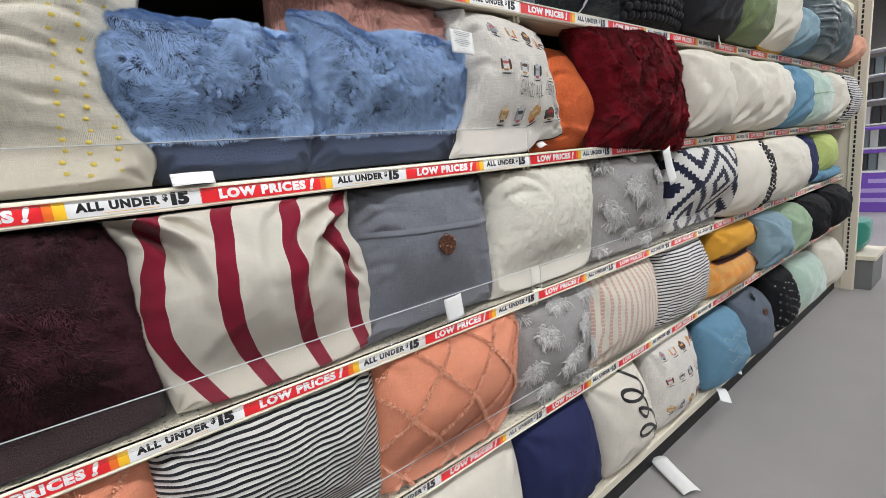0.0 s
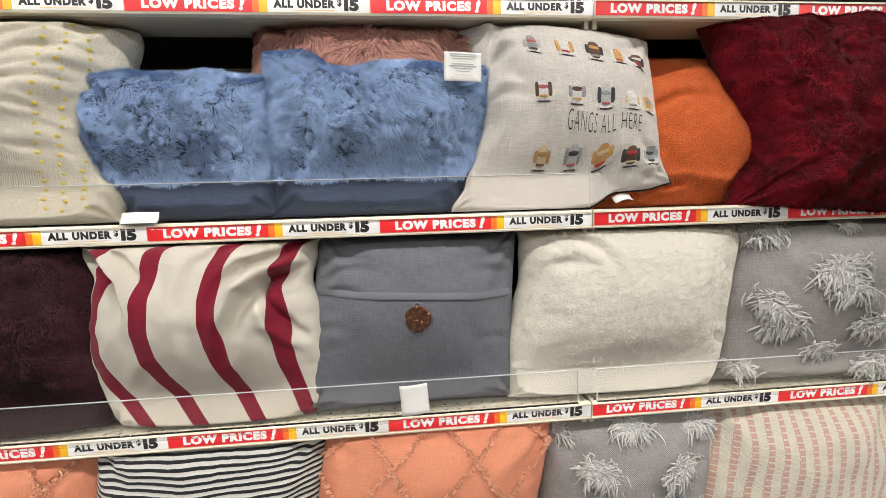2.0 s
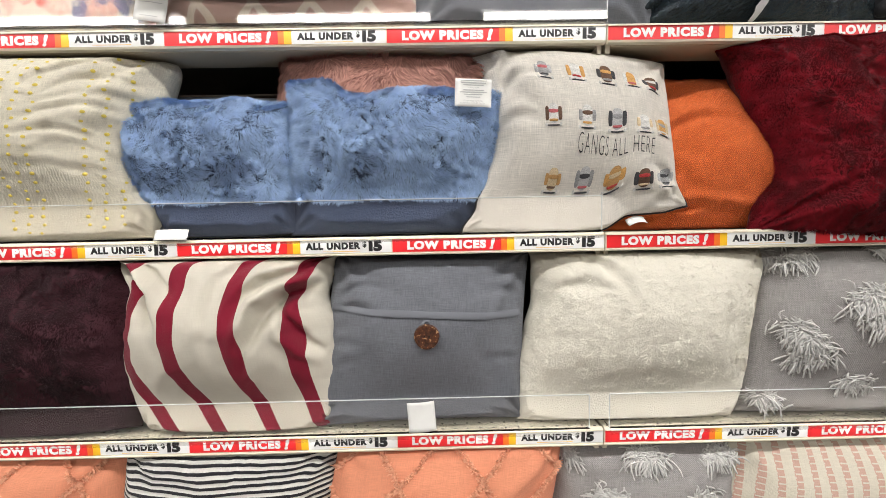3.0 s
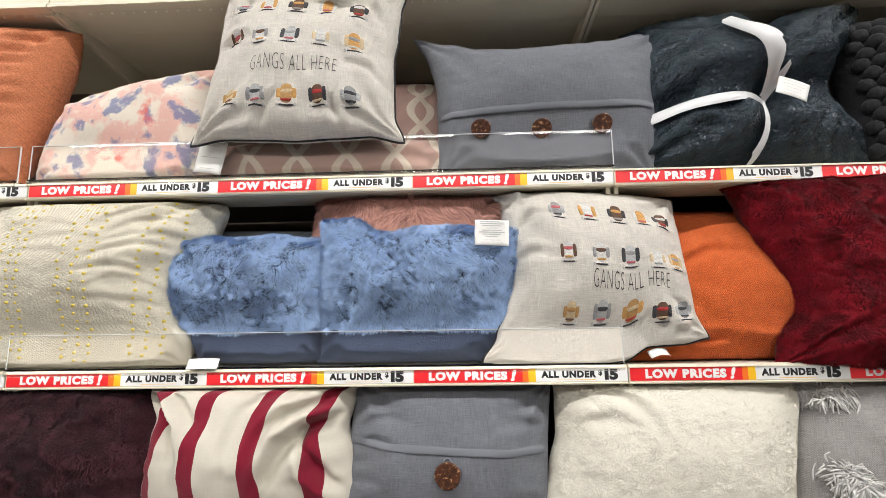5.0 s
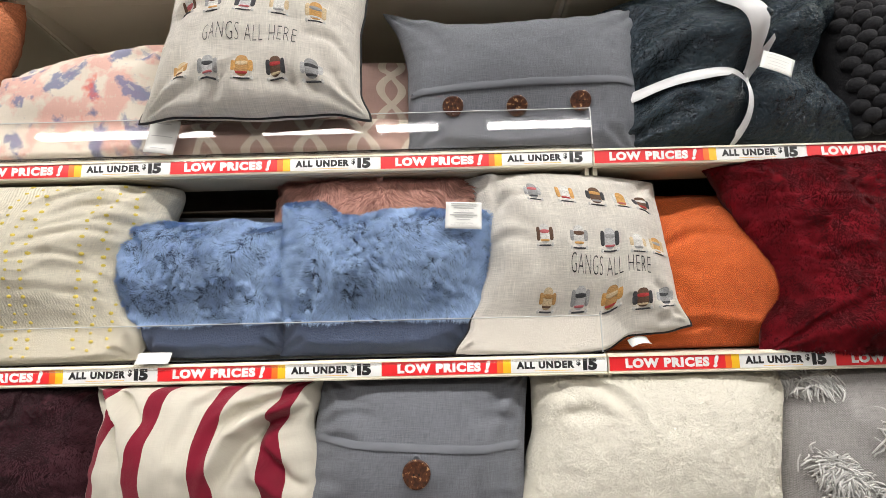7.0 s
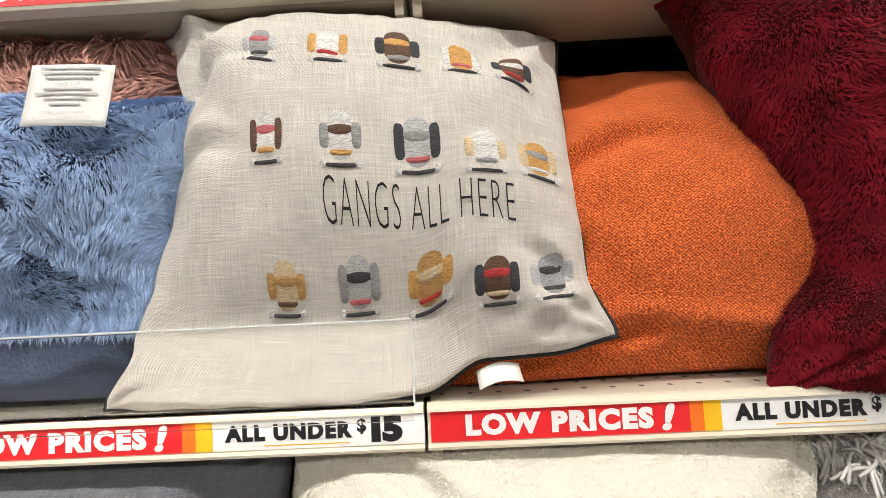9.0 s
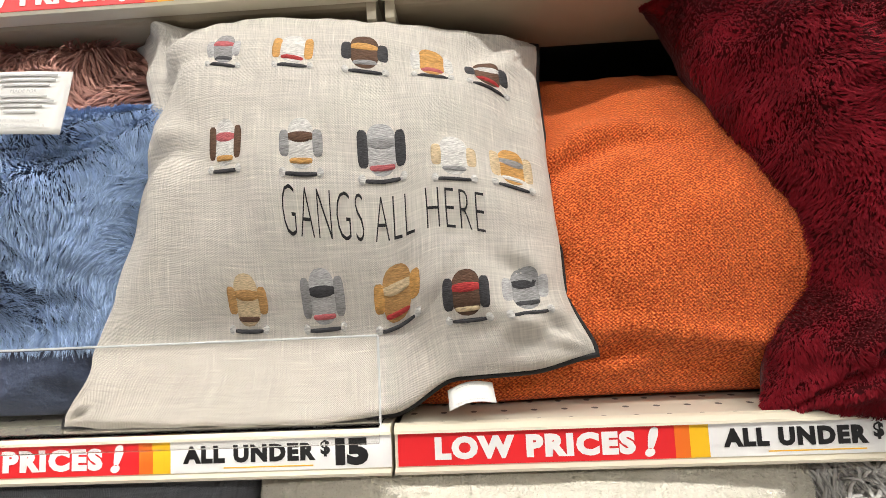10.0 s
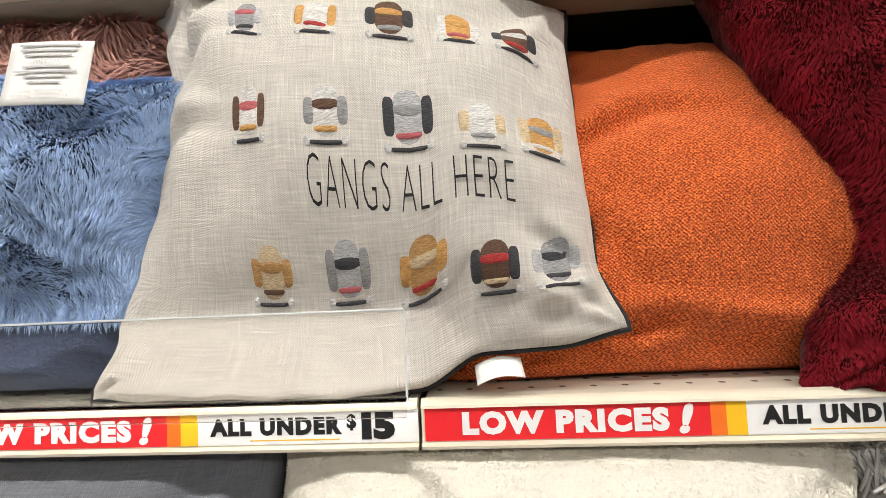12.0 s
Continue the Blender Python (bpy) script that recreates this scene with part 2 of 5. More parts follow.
FIFTEEN = text_mesh("15", 0.0235, PRINT_BLACK, 0.0017, 1.0, 0.88, 0.0, fit=(0.0255, 0.0205))
PH = 0.0125
RED = box("red_field", (0.001, -0.0006, -PH), (0.208, 0, PH), PRINT_RED)
ORANGE = box("orange_band", (0.208, -0.0006, -PH), (0.219, 0, PH), PRINT_ORANGE)
YELLOW = box("yellow_band", (0.219, -0.0006, -PH), (0.233, 0, PH), PRINT_YELLOW)
WHITE = box("white_field", (0.233, -0.0006, -PH), (REP - 0.001, 0, PH), PRINT_WHITE)
SWOOSH = box("yellow_underline", (0.275, -0.0009, -0.0098), (0.345, -0.0006, -0.0090), PRINT_YELLOW)
DECK_ME = box("deck", (0.003, 0.004, -0.004), (BAY - 0.003, DEPTH - 0.01, 0), DECK, 0.0015)
CHANNEL = extrude_profile("price_channel", [(0.004, LIP), (0.0, LIP - 0.001), (-0.004, LIP - 0.004), (-0.0045, LIP - 0.006), (-0.001, PH + 0.0012),
                          (-0.001, -PH - 0.0012), (-0.005, -PH - 0.003), (-0.004, -LIP), (0.010, -LIP), (0.012, -LIP + 0.004), (0.012, LIP - 0.004)],
                          0.0015, BAY - 0.0015, ENAMEL)
# enamel darkened to tan: the shade under the lower shelves, put into the colour
SHADED_ENAMEL = plain("shaded_enamel", (0.40, 0.34, 0.245), 0.5)
UNDERPAN = box("underpan", (0.004, 0.0125, -0.033), (BAY - 0.004, 0.104, -0.005), ENAMEL, 0.006, 3)
LOWPAN = box("underpan", (0.004, 0.0125, -0.033), (BAY - 0.004, 0.104, -0.005), SHADED_ENAMEL, 0.006, 3)
UNDERDECK = box("underdeck", (0.004, 0.104, -0.008), (BAY - 0.004, DEPTH - 0.012, -0.0045), SHADED_DECK)
TOPDECK = box("underdeck", (0.004, 0.104, -0.030), (BAY - 0.004, DEPTH - 0.012, -0.0045), ENAMEL, 0.003)
BRACKET = extrude_profile("bracket", [(0.012, -0.010), (0.012, -0.032), (DEPTH - 0.02, -0.085), (DEPTH - 0.02, -0.008)], -0.004, 0.004, ENAMEL)


def shelf(bay, zc):
    x0 = bay * BAY
    s = thing("shelf", (x0, 0, zc), "cream metal store shelf with a printed price strip", "shelf", "shelves of the pillow display")
    part("deck", DECK_ME, s, "perforated cream shelf deck", (0, 0, LIP - 0.003))
    part("underpan", LOWPAN, s, "underside channel in shaded enamel tan", (0, 0, LIP - 0.004))
    part("underdeck", UNDERDECK, s, "shelf underside coloured dark as in shade", (0, 0, LIP - 0.004))
    part("price_channel", CHANNEL, s)
    part("bracket", BRACKET, s, loc=(0.008, 0, 0))
    part("bracket", BRACKET, s, loc=(BAY - 0.008, 0, 0))
    for k in range(3):
        strip = part("price_strip", RED, s, "red and white printed price strip", (k * REP + (0.003 if k == 0 else 0), -0.0015, 0))
        part("orange_band", ORANGE, strip)
        part("yellow_band", YELLOW, strip)
        part("white_field", WHITE, strip)
        part("yellow_underline", SWOOSH, strip)
        part("lettering", LOW, strip, "white words LOW PRICES", (0.104, -0.001, 0.0))
        part("lettering", BANG, strip, "white exclamation mark", (0.191, -0.001, 0.0))
        part("lettering", UNDER, strip, "black words ALL UNDER", (0.295, -0.001, 0.001))
        part("lettering", DOLLAR, strip, "black dollar sign", (0.3545, -0.001, 0.003))
        part("lettering", FIFTEEN, strip, "black price 15", (0.375, -0.001, 0.0))
    return s


for zc in LEVELS:
    for b in BAYS:
        shelf(b, zc)

# top shelf: plain cream lip with a help notice
TOPLIP = extrude_profile("front_lip", [(0.0, 0.024), (-0.004, 0.020), (-0.004, -0.012), (-0.009, -0.018), (-0.009, -0.024), (0.012, -0.024), (0.012, 0.024)],
                         0.0015, BAY - 0.0015, ENAMEL)
LOWHOLE = bpy.data.meshes.new("lip_hole")
bm = bmesh.new()
bmesh.ops.create_cone(bm, segments=8, radius1=0.0026, radius2=0.0026, depth=0.002, cap_ends=True)
bm.to_mesh(LOWHOLE)
bm.free()
LOWHOLE.materials.append(plain("pale_hole", (0.80, 0.80, 0.74), 0.5))
NOTICE = text_mesh("We're here to help! Please ask for assistance with items on the top shelf.", 0.0125, PRINT_BLACK, 0.0003, thick=0.0, fit=(0.545, 0.0115))
for b in BAYS:
    s = thing("top_shelf", (b * BAY, 0, TOP), "cream metal top shelf with a plain front lip", "shelf", "top shelves of the pillow display")
    part("deck", DECK_ME, s, loc=(0, 0, 0.020))
    part("underpan", UNDERPAN, s, loc=(0, 0, 0.012))
    part("underdeck", TOPDECK, s, "beige enamelled underside of the shelf", (0, 0, 0.012))
    part("front_lip", TOPLIP, s)
    part("bracket", BRACKET, s, loc=(0.006, 0, 0))
    part("bracket", BRACKET, s, loc=(BAY - 0.006, 0, 0))
    for i in range(47):
        part("hole", LOWHOLE, s, loc=(0.025 + i * 0.0254, 0.020, -0.0245))
    if b == -1:
        part("notice", box("notice", (0.32, -0.0052, -0.0115), (0.90, -0.0042, 0.017), PRINT_WHITE), s, "white strip with a printed help notice")
        part("lettering", NOTICE, s, "black words asking shoppers to ask for help", (0.608, -0.0058, -0.003))

# base decks, kick plates, back panels, uprights
for b in BAYS:
    x0 = b * BAY
    s = thing("base_deck", (x0, 0, 0), "cream base shelf over a black kick plate", "shelf", "base decks of the pillow display")
    part("deck", box("deck", (0.002, 0.0, 0.118), (BAY - 0.002, DEPTH, 0.138), ENAMEL, 0.003), s)
    part("front_lip", extrude_profile("front_lip", [(-0.012, 0.138), (-0.016, 0.132), (-0.016, 0.104), (-0.010, 0.100), (0.0, 0.100), (0.0, 0.138)], 0.002, BAY - 0.002, ENAMEL), s)
    part("kick_plate", box("kick_plate", (0.001, 0.012, 0.0), (BAY - 0.001, 0.03, 0.10), KICK, 0.002), s, "black kick plate")
    tagged(new("back_panel", box("back_panel", (x0 + 0.015, DEPTH, 0.1), (x0 + BAY - 0.015, DEPTH + 0.02, 2.6), BACKING, 0.002)), "dark brown hardboard back panel of the shelving", "panel", "back panels", "structure")
for b in (*BAYS, 3):
    u = thing("upright", (b * BAY, DEPTH, 0), "cream slotted steel upright between shelving bays", "upright", "uprights")
    part("post", box("post", (-0.013, -0.012, 0), (0.013, 0.03, 2.62), ENAMEL, 0.003), u)

# slotted end frame of the run
e = thing("slotted_stand", (RIGHT + 0.035, 0, 0), "cream slotted steel end frame of the shelving", "end panel")
part("panel", box("panel", (-0.012, -0.02, 0.0), (0.012, DEPTH, 2.62), ENAMEL, 0.004), e)
part("front_post", box("front_post", (-0.022, -0.10, 0.0), (0.022, -0.02, 2.62), ENAMEL, 0.006), e)
SLOT = box("slot", (-0.0015, -0.006, -0.013), (0.0015, 0.006, 0.013), KICK)
for i in range(68):
    part("slot", SLOT, e, loc=(-0.0222, -0.052, 0.18 + i * 0.0355))

# clear fences along the shelf fronts
def guard(x0, x1, zc, tall, y=-0.006):
    zb = zc + LIP
    g = thing("shelf_guard", ((x0 + x1) / 2, y, zb), "clear acrylic fence along the shelf front", "shelf guard", "clear shelf guards")
    w = (x1 - x0) / 2
    p = part("sheet", box("sheet", (-w, -0.0012, 0.0), (w, 0.0012, tall), CLEAR, 0.0006, 1), g)
    e = part("edge", box("edge", (-w, -0.0014, tall), (w, 0.0014, tall + 0.0016), FROST, 0.0004, 1), g, "polished top edge")
    e.visible_shadow = False
    for k in (-1, 1):
        o = part("end_edge", box("end_edge", (k * w - 0.0008, -0.0014, 0.0), (k * w + 0.0008, 0.0014, tall), FROST, 0.0003, 1), g, "polished end edge")
        o.visible_shadow = False
    p.visible_shadow = False
    f = part("clip", box("clip", (-w, -0.0065, -0.010), (w, -0.0045, 0.004), CLEAR, 0.0006, 1), g, "clear lip hooked over the price strip")
    f.visible_shadow = False
    h = part("shoulder", box("shoulder", (-w, -0.0045, 0.0015), (w, -0.0012, 0.004), CLEAR, 0.0006, 1), g)
    h.visible_shadow = False
    q = part("foot", box("foot", (-w, -0.001, 0.0), (w, 0.03, 0.002), CLEAR, 0.0006, 1), g)
    q.visible_shadow = False
    return g


# shelf row, start and end along the run, height
FENCES = [(4, -BAY + 0.005, 0.0, 0.078), (4, -BAY * 2 + 0.01, -BAY - 0.02, 0.078), (3, -BAY + 0.005, -0.008, 0.068),
          (2, -BAY + 0.005, -0.03, 0.068), (2, 0.01, BAY - 0.01, 0.068), (1, -BAY + 0.005, -0.01, 0.068)]
for row, x0, x1, tall in FENCES:
    guard(x0, x1, LEVELS[row - 1], tall)

# ---- cushions ----
DECKS = [0.140] + [z + LIP - 0.002 for z in LEVELS] + [TOP + 0.022]
UNDERS = [LEVELS[0] - 0.020, LEVELS[1] - 0.020, LEVELS[2] - 0.020, LEVELS[3] - 0.020, TOP - 0.028, 3.0]


class Cushion:
    """A stuffed cushion: two puffed faces that meet in a seam whose corners (x, z) are given, leaning on its shelf."""
    def __init__(self, row, tl, tr, br, bl, y=0.05, d=0.18, lean=8, yaw=0, pinch=0.05, wrinkle=0.006, seed=0, n=40, corner=0.012, sharp=2.8, folds=4.0, pile=0.0, sag=0.0, power=0.45, dents=(), droop=False, ear=0.0, left=0.0, blunt=0.035, dip=0.0, belly=0.0, edges=None, gap=0.004, over=False, hold=0.034):
        mx = (tl[0] + tr[0] + br[0] + bl[0]) / 4
        tl, tr, br, bl = (((p[0] - mx) * 1.035 + mx, p[1]) for p in (tl, tr, br, bl))
        self.droop, self.ear, self.left, self.blunt, self.dip, self.belly = droop, ear, left, blunt, dip, belly
        self.row, self.c, self.y, self.d, self.n = row, (tl, tr, br, bl), y, d, n
        self.lean, self.yaw, self.pinch, self.wrinkle, self.seed = math.tan(radians(lean)), math.tan(radians(yaw)), pinch, wrinkle, seed
        self.corner, self.sharp, self.folds, self.pile, self.sag = corner, sharp, folds, pile, sag
        self.power, self.dents, self.edges, self.gap, self.over, self.hold = power, dents, edges or {}, gap, over, hold
        self.fences = [(x0, x1, DECKS[row] + tall) for r, x0, x1, tall in FENCES if r == row]
        self.xc, self.zc = sum(p[0] for p in self.c) / 4, sum(p[1] for p in self.c) / 4
        self.w = (tr[0] - tl[0] + br[0] - bl[0]) / 2
        self.h = (tl[1] - bl[1] + tr[1] - br[1]) / 2
        self.front = Vector((self.yaw, -1, self.lean)).normalized()
        self.deck, self.lid = DECKS[row] + 0.0015, UNDERS[row]

    def shift(self, side, f):
        """How far an edge strays from the straight line between its corners, at f from -1 to 1 along it."""
        k = self.edges.get(side)
        if not k:
            return 0.0
        g = (min(1.0, max(-1.0, f)) + 1) / 2 * (len(k) - 1)
        i = min(len(k) - 2, int(g))
        h = g - i
        return k[i] + (k[i + 1] - k[i]) * h * h * (3 - 2 * h)

    def fenced(self, p):
        """How far below the top of the nearest clear guard a spot lies, and how far past the guard's end; None far from any."""
        near = None
        for x0, x1, top in self.fences:
            past = max(x0 - p.x - 0.025, p.x - x1 - 0.025, 0.0)
            if past < 0.3 and (near is None or past < near[1]):
                near = top - p.z, past
        return near

    def pt(self, u, v, side=1):
        uu, vv = u * (1 - self.pinch * (1 - v * v)), v * (1 - self.pinch * (1 - u * u))
        if v > 0:
            vv -= self.dip * (1 - u * u) * v * v
        else:
            vv -= self.belly * (1 - u * u) * v * v
        k = 1 - self.blunt * (u * v) ** 2
        uu, vv = uu * k, vv * k
        if u < 0:
            uu *= 1 - self.left * (1 - v * v)
        tl, tr, br, bl = self.c
        a, b = (1 + uu) / 2, (1 + vv) / 2
        x = (tl[0] * (1 - a) + tr[0] * a) * b + (bl[0] * (1 - a) + br[0] * a) * (1 - b)
        z = (tl[1] * (1 - a) + tr[1] * a) * b + (bl[1] * (1 - a) + br[1] * a) * (1 - b)
        x += self.shift("l", v) * (1 - a) ** 2 + self.shift("r", v) * a * a
        z += self.shift("t", u) * b * b + self.shift("b", u) * (1 - b) ** 2
        yy = self.y + (z - self.zc) * self.lean + (x - self.xc) * self.yaw
        q = max(0.0, (1 - abs(u) ** self.sharp) * (1 - abs(v) ** self.sharp))
        t = self.d / 2 * (0.78 * q ** self.power + 0.26 * (1 - u * u) * (1 - v * v)) * (1 - self.ear * abs(u * v) ** 1.5)
        t += self.sag * self.d * q * max(0.0, -v) 
        p = Vector((u * self.w, v * self.h, self.seed * 3.7 + side))
        edge = min(1.0, 4 * (1 - max(abs(u), abs(v))))
        k = noise.fractal(p * 7.0, 0.9, 2.0, 3) * self.wrinkle
        r = 0.0
        for i, (cu, cv) in enumerate(((-1, 1), (1, 1), (1, -1), (-1, -1))):
            du, dv = (u - cu) * self.w / 2, (v - cv) * self.h / 2
            dist = math.hypot(du, dv)
            ang = math.atan2(dv, du)
            r += math.sin(ang * (9 + i) + self.seed * 1.3 + i + noise.noise(p * 5) * 2) * math.exp(-dist / 0.10) * self.corner
        gather = math.sin((u * self.w if abs(v) > abs(u) else v * self.h) * 95 + noise.noise(p * 9) * self.folds) * math.exp(-(1 - max(abs(u), abs(v))) / 0.13) * self.corner * 0.35
        t += (k + r + gather) * edge
        if side > 0:
            # creases: valleys along short lines (u, v, turn, half length, depth, half width)
            for du, dv, turn, half, deep, wide in self.dents:
                a, b = (u - du) * self.w / 2, (v - dv) * self.h / 2
                al, ac = a * math.cos(turn) + b * math.sin(turn), -a * math.sin(turn) + b * math.cos(turn)
                ac += 0.25 * al * al / max(half, 0.01) + 0.004 * noise.noise(p * 20)
                t -= deep * (math.exp(-(ac / wide) ** 2) - 0.55 * math.exp(-((ac - 1.7 * wide) / wide) ** 2)) * math.exp(-(al / half) ** 2) * edge
        if self.pile:
            t += self.pile * (noise.noise(p * 85) + 0.6 * noise.noise(p * 170)) * edge
        near = None if self.over else self.fenced(Vector((x, yy, z)))
        if near:
            # a clear guard holds the foot of the cushion back; above it the stuffing bulges over
            f = min(1.0, max(0.0, -near[0] / 0.17 + near[1] * 8))
            f = f * (2 - f)
            yy = yy * f + max(yy, self.hold) * (1 - f)
            if side > 0:
                t = t * f + min(t, max(0.004, yy + 0.003 - self.gap)) * (1 - f)
        o = Vector((x, yy, z)) + self.front * (t if side > 0 else -t)
        if o.z < self.deck and (o.y > -0.006 or not self.droop):
            o.y -= (self.deck - o.z) * 0.15
            o.z = self.deck + 0.0008 * edge
        cap = self.lid - 0.014
        if o.z > cap and not self.over:
            o.z = cap + 0.012 * (1 - math.exp(-(o.z - cap) / 0.012))
        if o.y > DEPTH - 0.005:
            o.y = DEPTH - 0.005
        return o

    def normal(self, u, v):
        e = 0.02
        a, b = self.pt(min(1, u + e), v) - self.pt(max(-1, u - e), v), self.pt(u, min(1, v + e)) - self.pt(u, max(-1, v - e))
        k = a.cross(b)
        return k.normalized() if k.length > 1e-9 else self.front.copy()

    def at(self, s, t, lift=0.0012):
        """The place on the front face at s, t metres from its middle."""
        u, v = max(-0.98, min(0.98, 2 * s / self.w)), max(-0.98, min(0.98, 2 * t / self.h))
        return self.pt(u, v) + self.normal(u, v) * lift

    def find(self, x, z):
        """The face coordinates, in metres, of the spot in front of which (x, z) lies."""
        u, v = 0.0, 0.0
        for _ in range(7):
            p = self.pt(u, v)
            pu, pv = self.pt(u + 0.01, v), self.pt(u, v + 0.01)
            a, b, c, d = (pu.x - p.x) * 100, (pv.x - p.x) * 100, (pu.z - p.z) * 100, (pv.z - p.z) * 100
            det = a * d - b * c
            if abs(det) < 1e-7:
                break
            ex, ez = x - p.x, z - p.z
            u = max(-0.95, min(0.95, u + (d * ex - b * ez) / det))
            v = max(-0.95, min(0.95, v + (a * ez - c * ex) / det))
        return u * self.w / 2, v * self.h / 2

    def build(self, name, label, material, category="pillow", group="", back=None):
        n = self.n
        verts, uv, faces, index = [], [], [], {}
        # closer rows of vertices towards the seam
        g = [math.sin((i / n - 0.5) * math.pi) * 0.45 + (i / n - 0.5) * 2 * 0.55 for i in range(n + 1)]
        base = Vector((self.xc, self.y, self.deck))
        for side in (1, -1):
            for j in range(n + 1):
                for i in range(n + 1):
                    rim = i in (0, n) or j in (0, n)
                    if rim and (0, i, j) in index:
                        index[side, i, j] = index[0, i, j]
                        continue
                    index[side, i, j] = len(verts)
                    if rim:
                        index[0, i, j] = len(verts)
                    verts.append(self.pt(g[i], g[j], side) - base)
                    uv.append((g[i] * self.w / 2, g[j] * self.h / 2))
        for side in (1, -1):
            for j in range(n):
                for i in range(n):
                    f = (index[side, i, j], index[side, i + 1, j], index[side, i + 1, j + 1], index[side, i, j + 1])
                    faces.append(f if side > 0 else f[::-1])
        me = mesh_from(name, verts, faces, material, uv)
        if back:
            me.materials.append(back)
            me.polygons.foreach_set("material_index", [0] * (n * n) + [1] * (n * n))
        self.base = base
        self.top = thing(name, base, label, category, group)
        self.body = part("cover", me, self.top)
        return self

    def add(self, name, verts, faces, material, label="", soft=True, uv=None, parent=None):
        """A part whose vertices are in world metres."""
        me = mesh_from(name, [Vector(v) - self.base for v in verts], faces, material, uv, soft)
        ob = part(name, me, parent or self.top, label)
        return ob

    def piping(self, material, r=0.0025, name="piping", label="", sides="blrt"):
        """A cord along the seam."""
        n, k = 60, 6
        loop = []
        for s in range(4 * n):
            e, f = s // n, (s % n) / n * 2 - 1
            loop.append(self.pt(*((f, -1), (1, f), (-f, 1), (-1, -f))[e]))
        verts, faces = [], []
        m = len(loop)
        for i, p in enumerate(loop):
            d = (loop[(i + 1) % m] - loop[i - 1]).normalized()
            a = d.cross(self.front).normalized()
            b = d.cross(a)
            verts += [p + (a * math.cos(j * 2 * math.pi / k) + b * math.sin(j * 2 * math.pi / k)) * r for j in range(k)]
        for i in range(m):
            for j in range(k):
                faces.append((i * k + j, i * k + (j + 1) % k, (i + 1) % m * k + (j + 1) % k, (i + 1) % m * k + j))
        return self.add(name, verts, faces, material, label)

    def fur(self, count, length, width, material, lie=0.75, flow=(0.2, -1.0), swirl=1.2, scale=7.0, label="", both=False, name="fur", clump=0.7):
        """Fibres that lie along the face in drifting tufts."""
        rnd = random.Random(self.seed + 11)
        verts, faces = [], []
        f0 = Vector((flow[0], 0, flow[1]))
        for c in range(count):
            u, v = rnd.uniform(-1, 1), rnd.uniform(-1, 1)
            if c % 5 < 2:
                # the steep flanks need as many fibres as the face
                e = math.copysign(1 - 0.22 * rnd.random() ** 1.6, rnd.uniform(-1, 1))
                u, v = (e, v) if rnd.random() < 0.5 else (u, e)
            side = 1 if not both or rnd.random() < 0.7 else -1
            p, nn = self.pt(u, v, side), self.normal(u, v)
            if side < 0:
                nn = -nn
            s = Vector((p.x, p.z, self.seed * 1.9)) * scale
            k = noise.noise_vector(s) * swirl + noise.noise_vector(s * 4.5) * swirl * 0.5
            d = f0 + Vector((k.x, k.z * 0.3, k.y))
            d = d - nn * d.dot(nn)
            if d.length < 1e-6:
                continue
            d.normalize()
            tip = noise.noise(s * 3.1 + Vector((5, 1, 2)))
            l = length * rnd.uniform(0.6, 1.15) * (1.0 + clump * noise.noise(s * 1.7 + Vector((1, 7, 3))))
            w = width * rnd.uniform(0.6, 1.3) / 2
            near = self.fenced(p) if side > 0 else None
            # no fibres behind a guard; the blue covers' dark base stands in for shade
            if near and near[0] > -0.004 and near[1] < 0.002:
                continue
            a = lie + 0.25 * tip + rnd.uniform(-0.12, 0.12)
            up = nn * max(0.08, 1 - a)
            side_v = d.cross(nn).normalized()
            side_v = (side_v + nn * rnd.uniform(-0.3, 0.3)).normalized() * w
            m = p + (d * a + up * 1.3) * l * 0.5
            e = p + (d * a + up * 0.75) * l + side_v * rnd.uniform(-2, 2)
            i = len(verts)
            verts += [p - side_v, p + side_v, m + side_v * 0.9, m - side_v * 0.9, e]
            faces += [(i, i + 1, i + 2, i + 3), (i + 3, i + 2, i + 4)]
        ob = self.add(name, verts, faces, material, label)
        return tagged(ob, kind="stuff")

    def patch(self, name, outline, material, lift=0.0012, label="", parent=None):
        """A flat embroidered shape that follows the cloth; outline in metres from the face's middle."""
        cx, cy = sum(p[0] for p in outline) / len(outline), sum(p[1] for p in outline) / len(outline)
        n, rings = len(outline), 3
        verts, faces = [self.at(cx, cy, lift)], []
        for r in range(1, rings + 1):
            verts += [self.at(cx + (x - cx) * r / rings, cy + (z - cy) * r / rings, lift * (1 if r < rings else 0.15)) for x, z in outline]
        for i in range(n):
            j = (i + 1) % n
            faces.append((0, 1 + i, 1 + j))
            for r in range(rings - 1):
                o = 1 + r * n
                faces.append((o + i, o + n + i, o + n + j, o + j))
        return self.add(name, verts, faces, material, label, parent=parent)

    def words(self, text, s, t, fit, material, fat=0.0, label="", slope=0.0, spacing=1.0):
        me = text_mesh(text, fit[1], material, fat, 1.0, spacing, 0.0, fit)
        bm = bmesh.new()
        bm.from_mesh(me)
        # short edges, so that the strokes follow the cloth
        for _ in range(3):
            bmesh.ops.triangulate(bm, faces=bm.faces[:])
            far = [e for e in bm.edges if e.calc_length() > 0.005]
            if far:
                bmesh.ops.subdivide_edges(bm, edges=far, cuts=1)
        bmesh.ops.triangulate(bm, faces=bm.faces[:])
        bm.to_mesh(me)
        bm.free()
        verts = [self.at(s + v.co.x, t + v.co.z + slope * v.co.x, 0.0017) for v in me.vertices]
        faces = [tuple(p.vertices) for p in me.polygons]
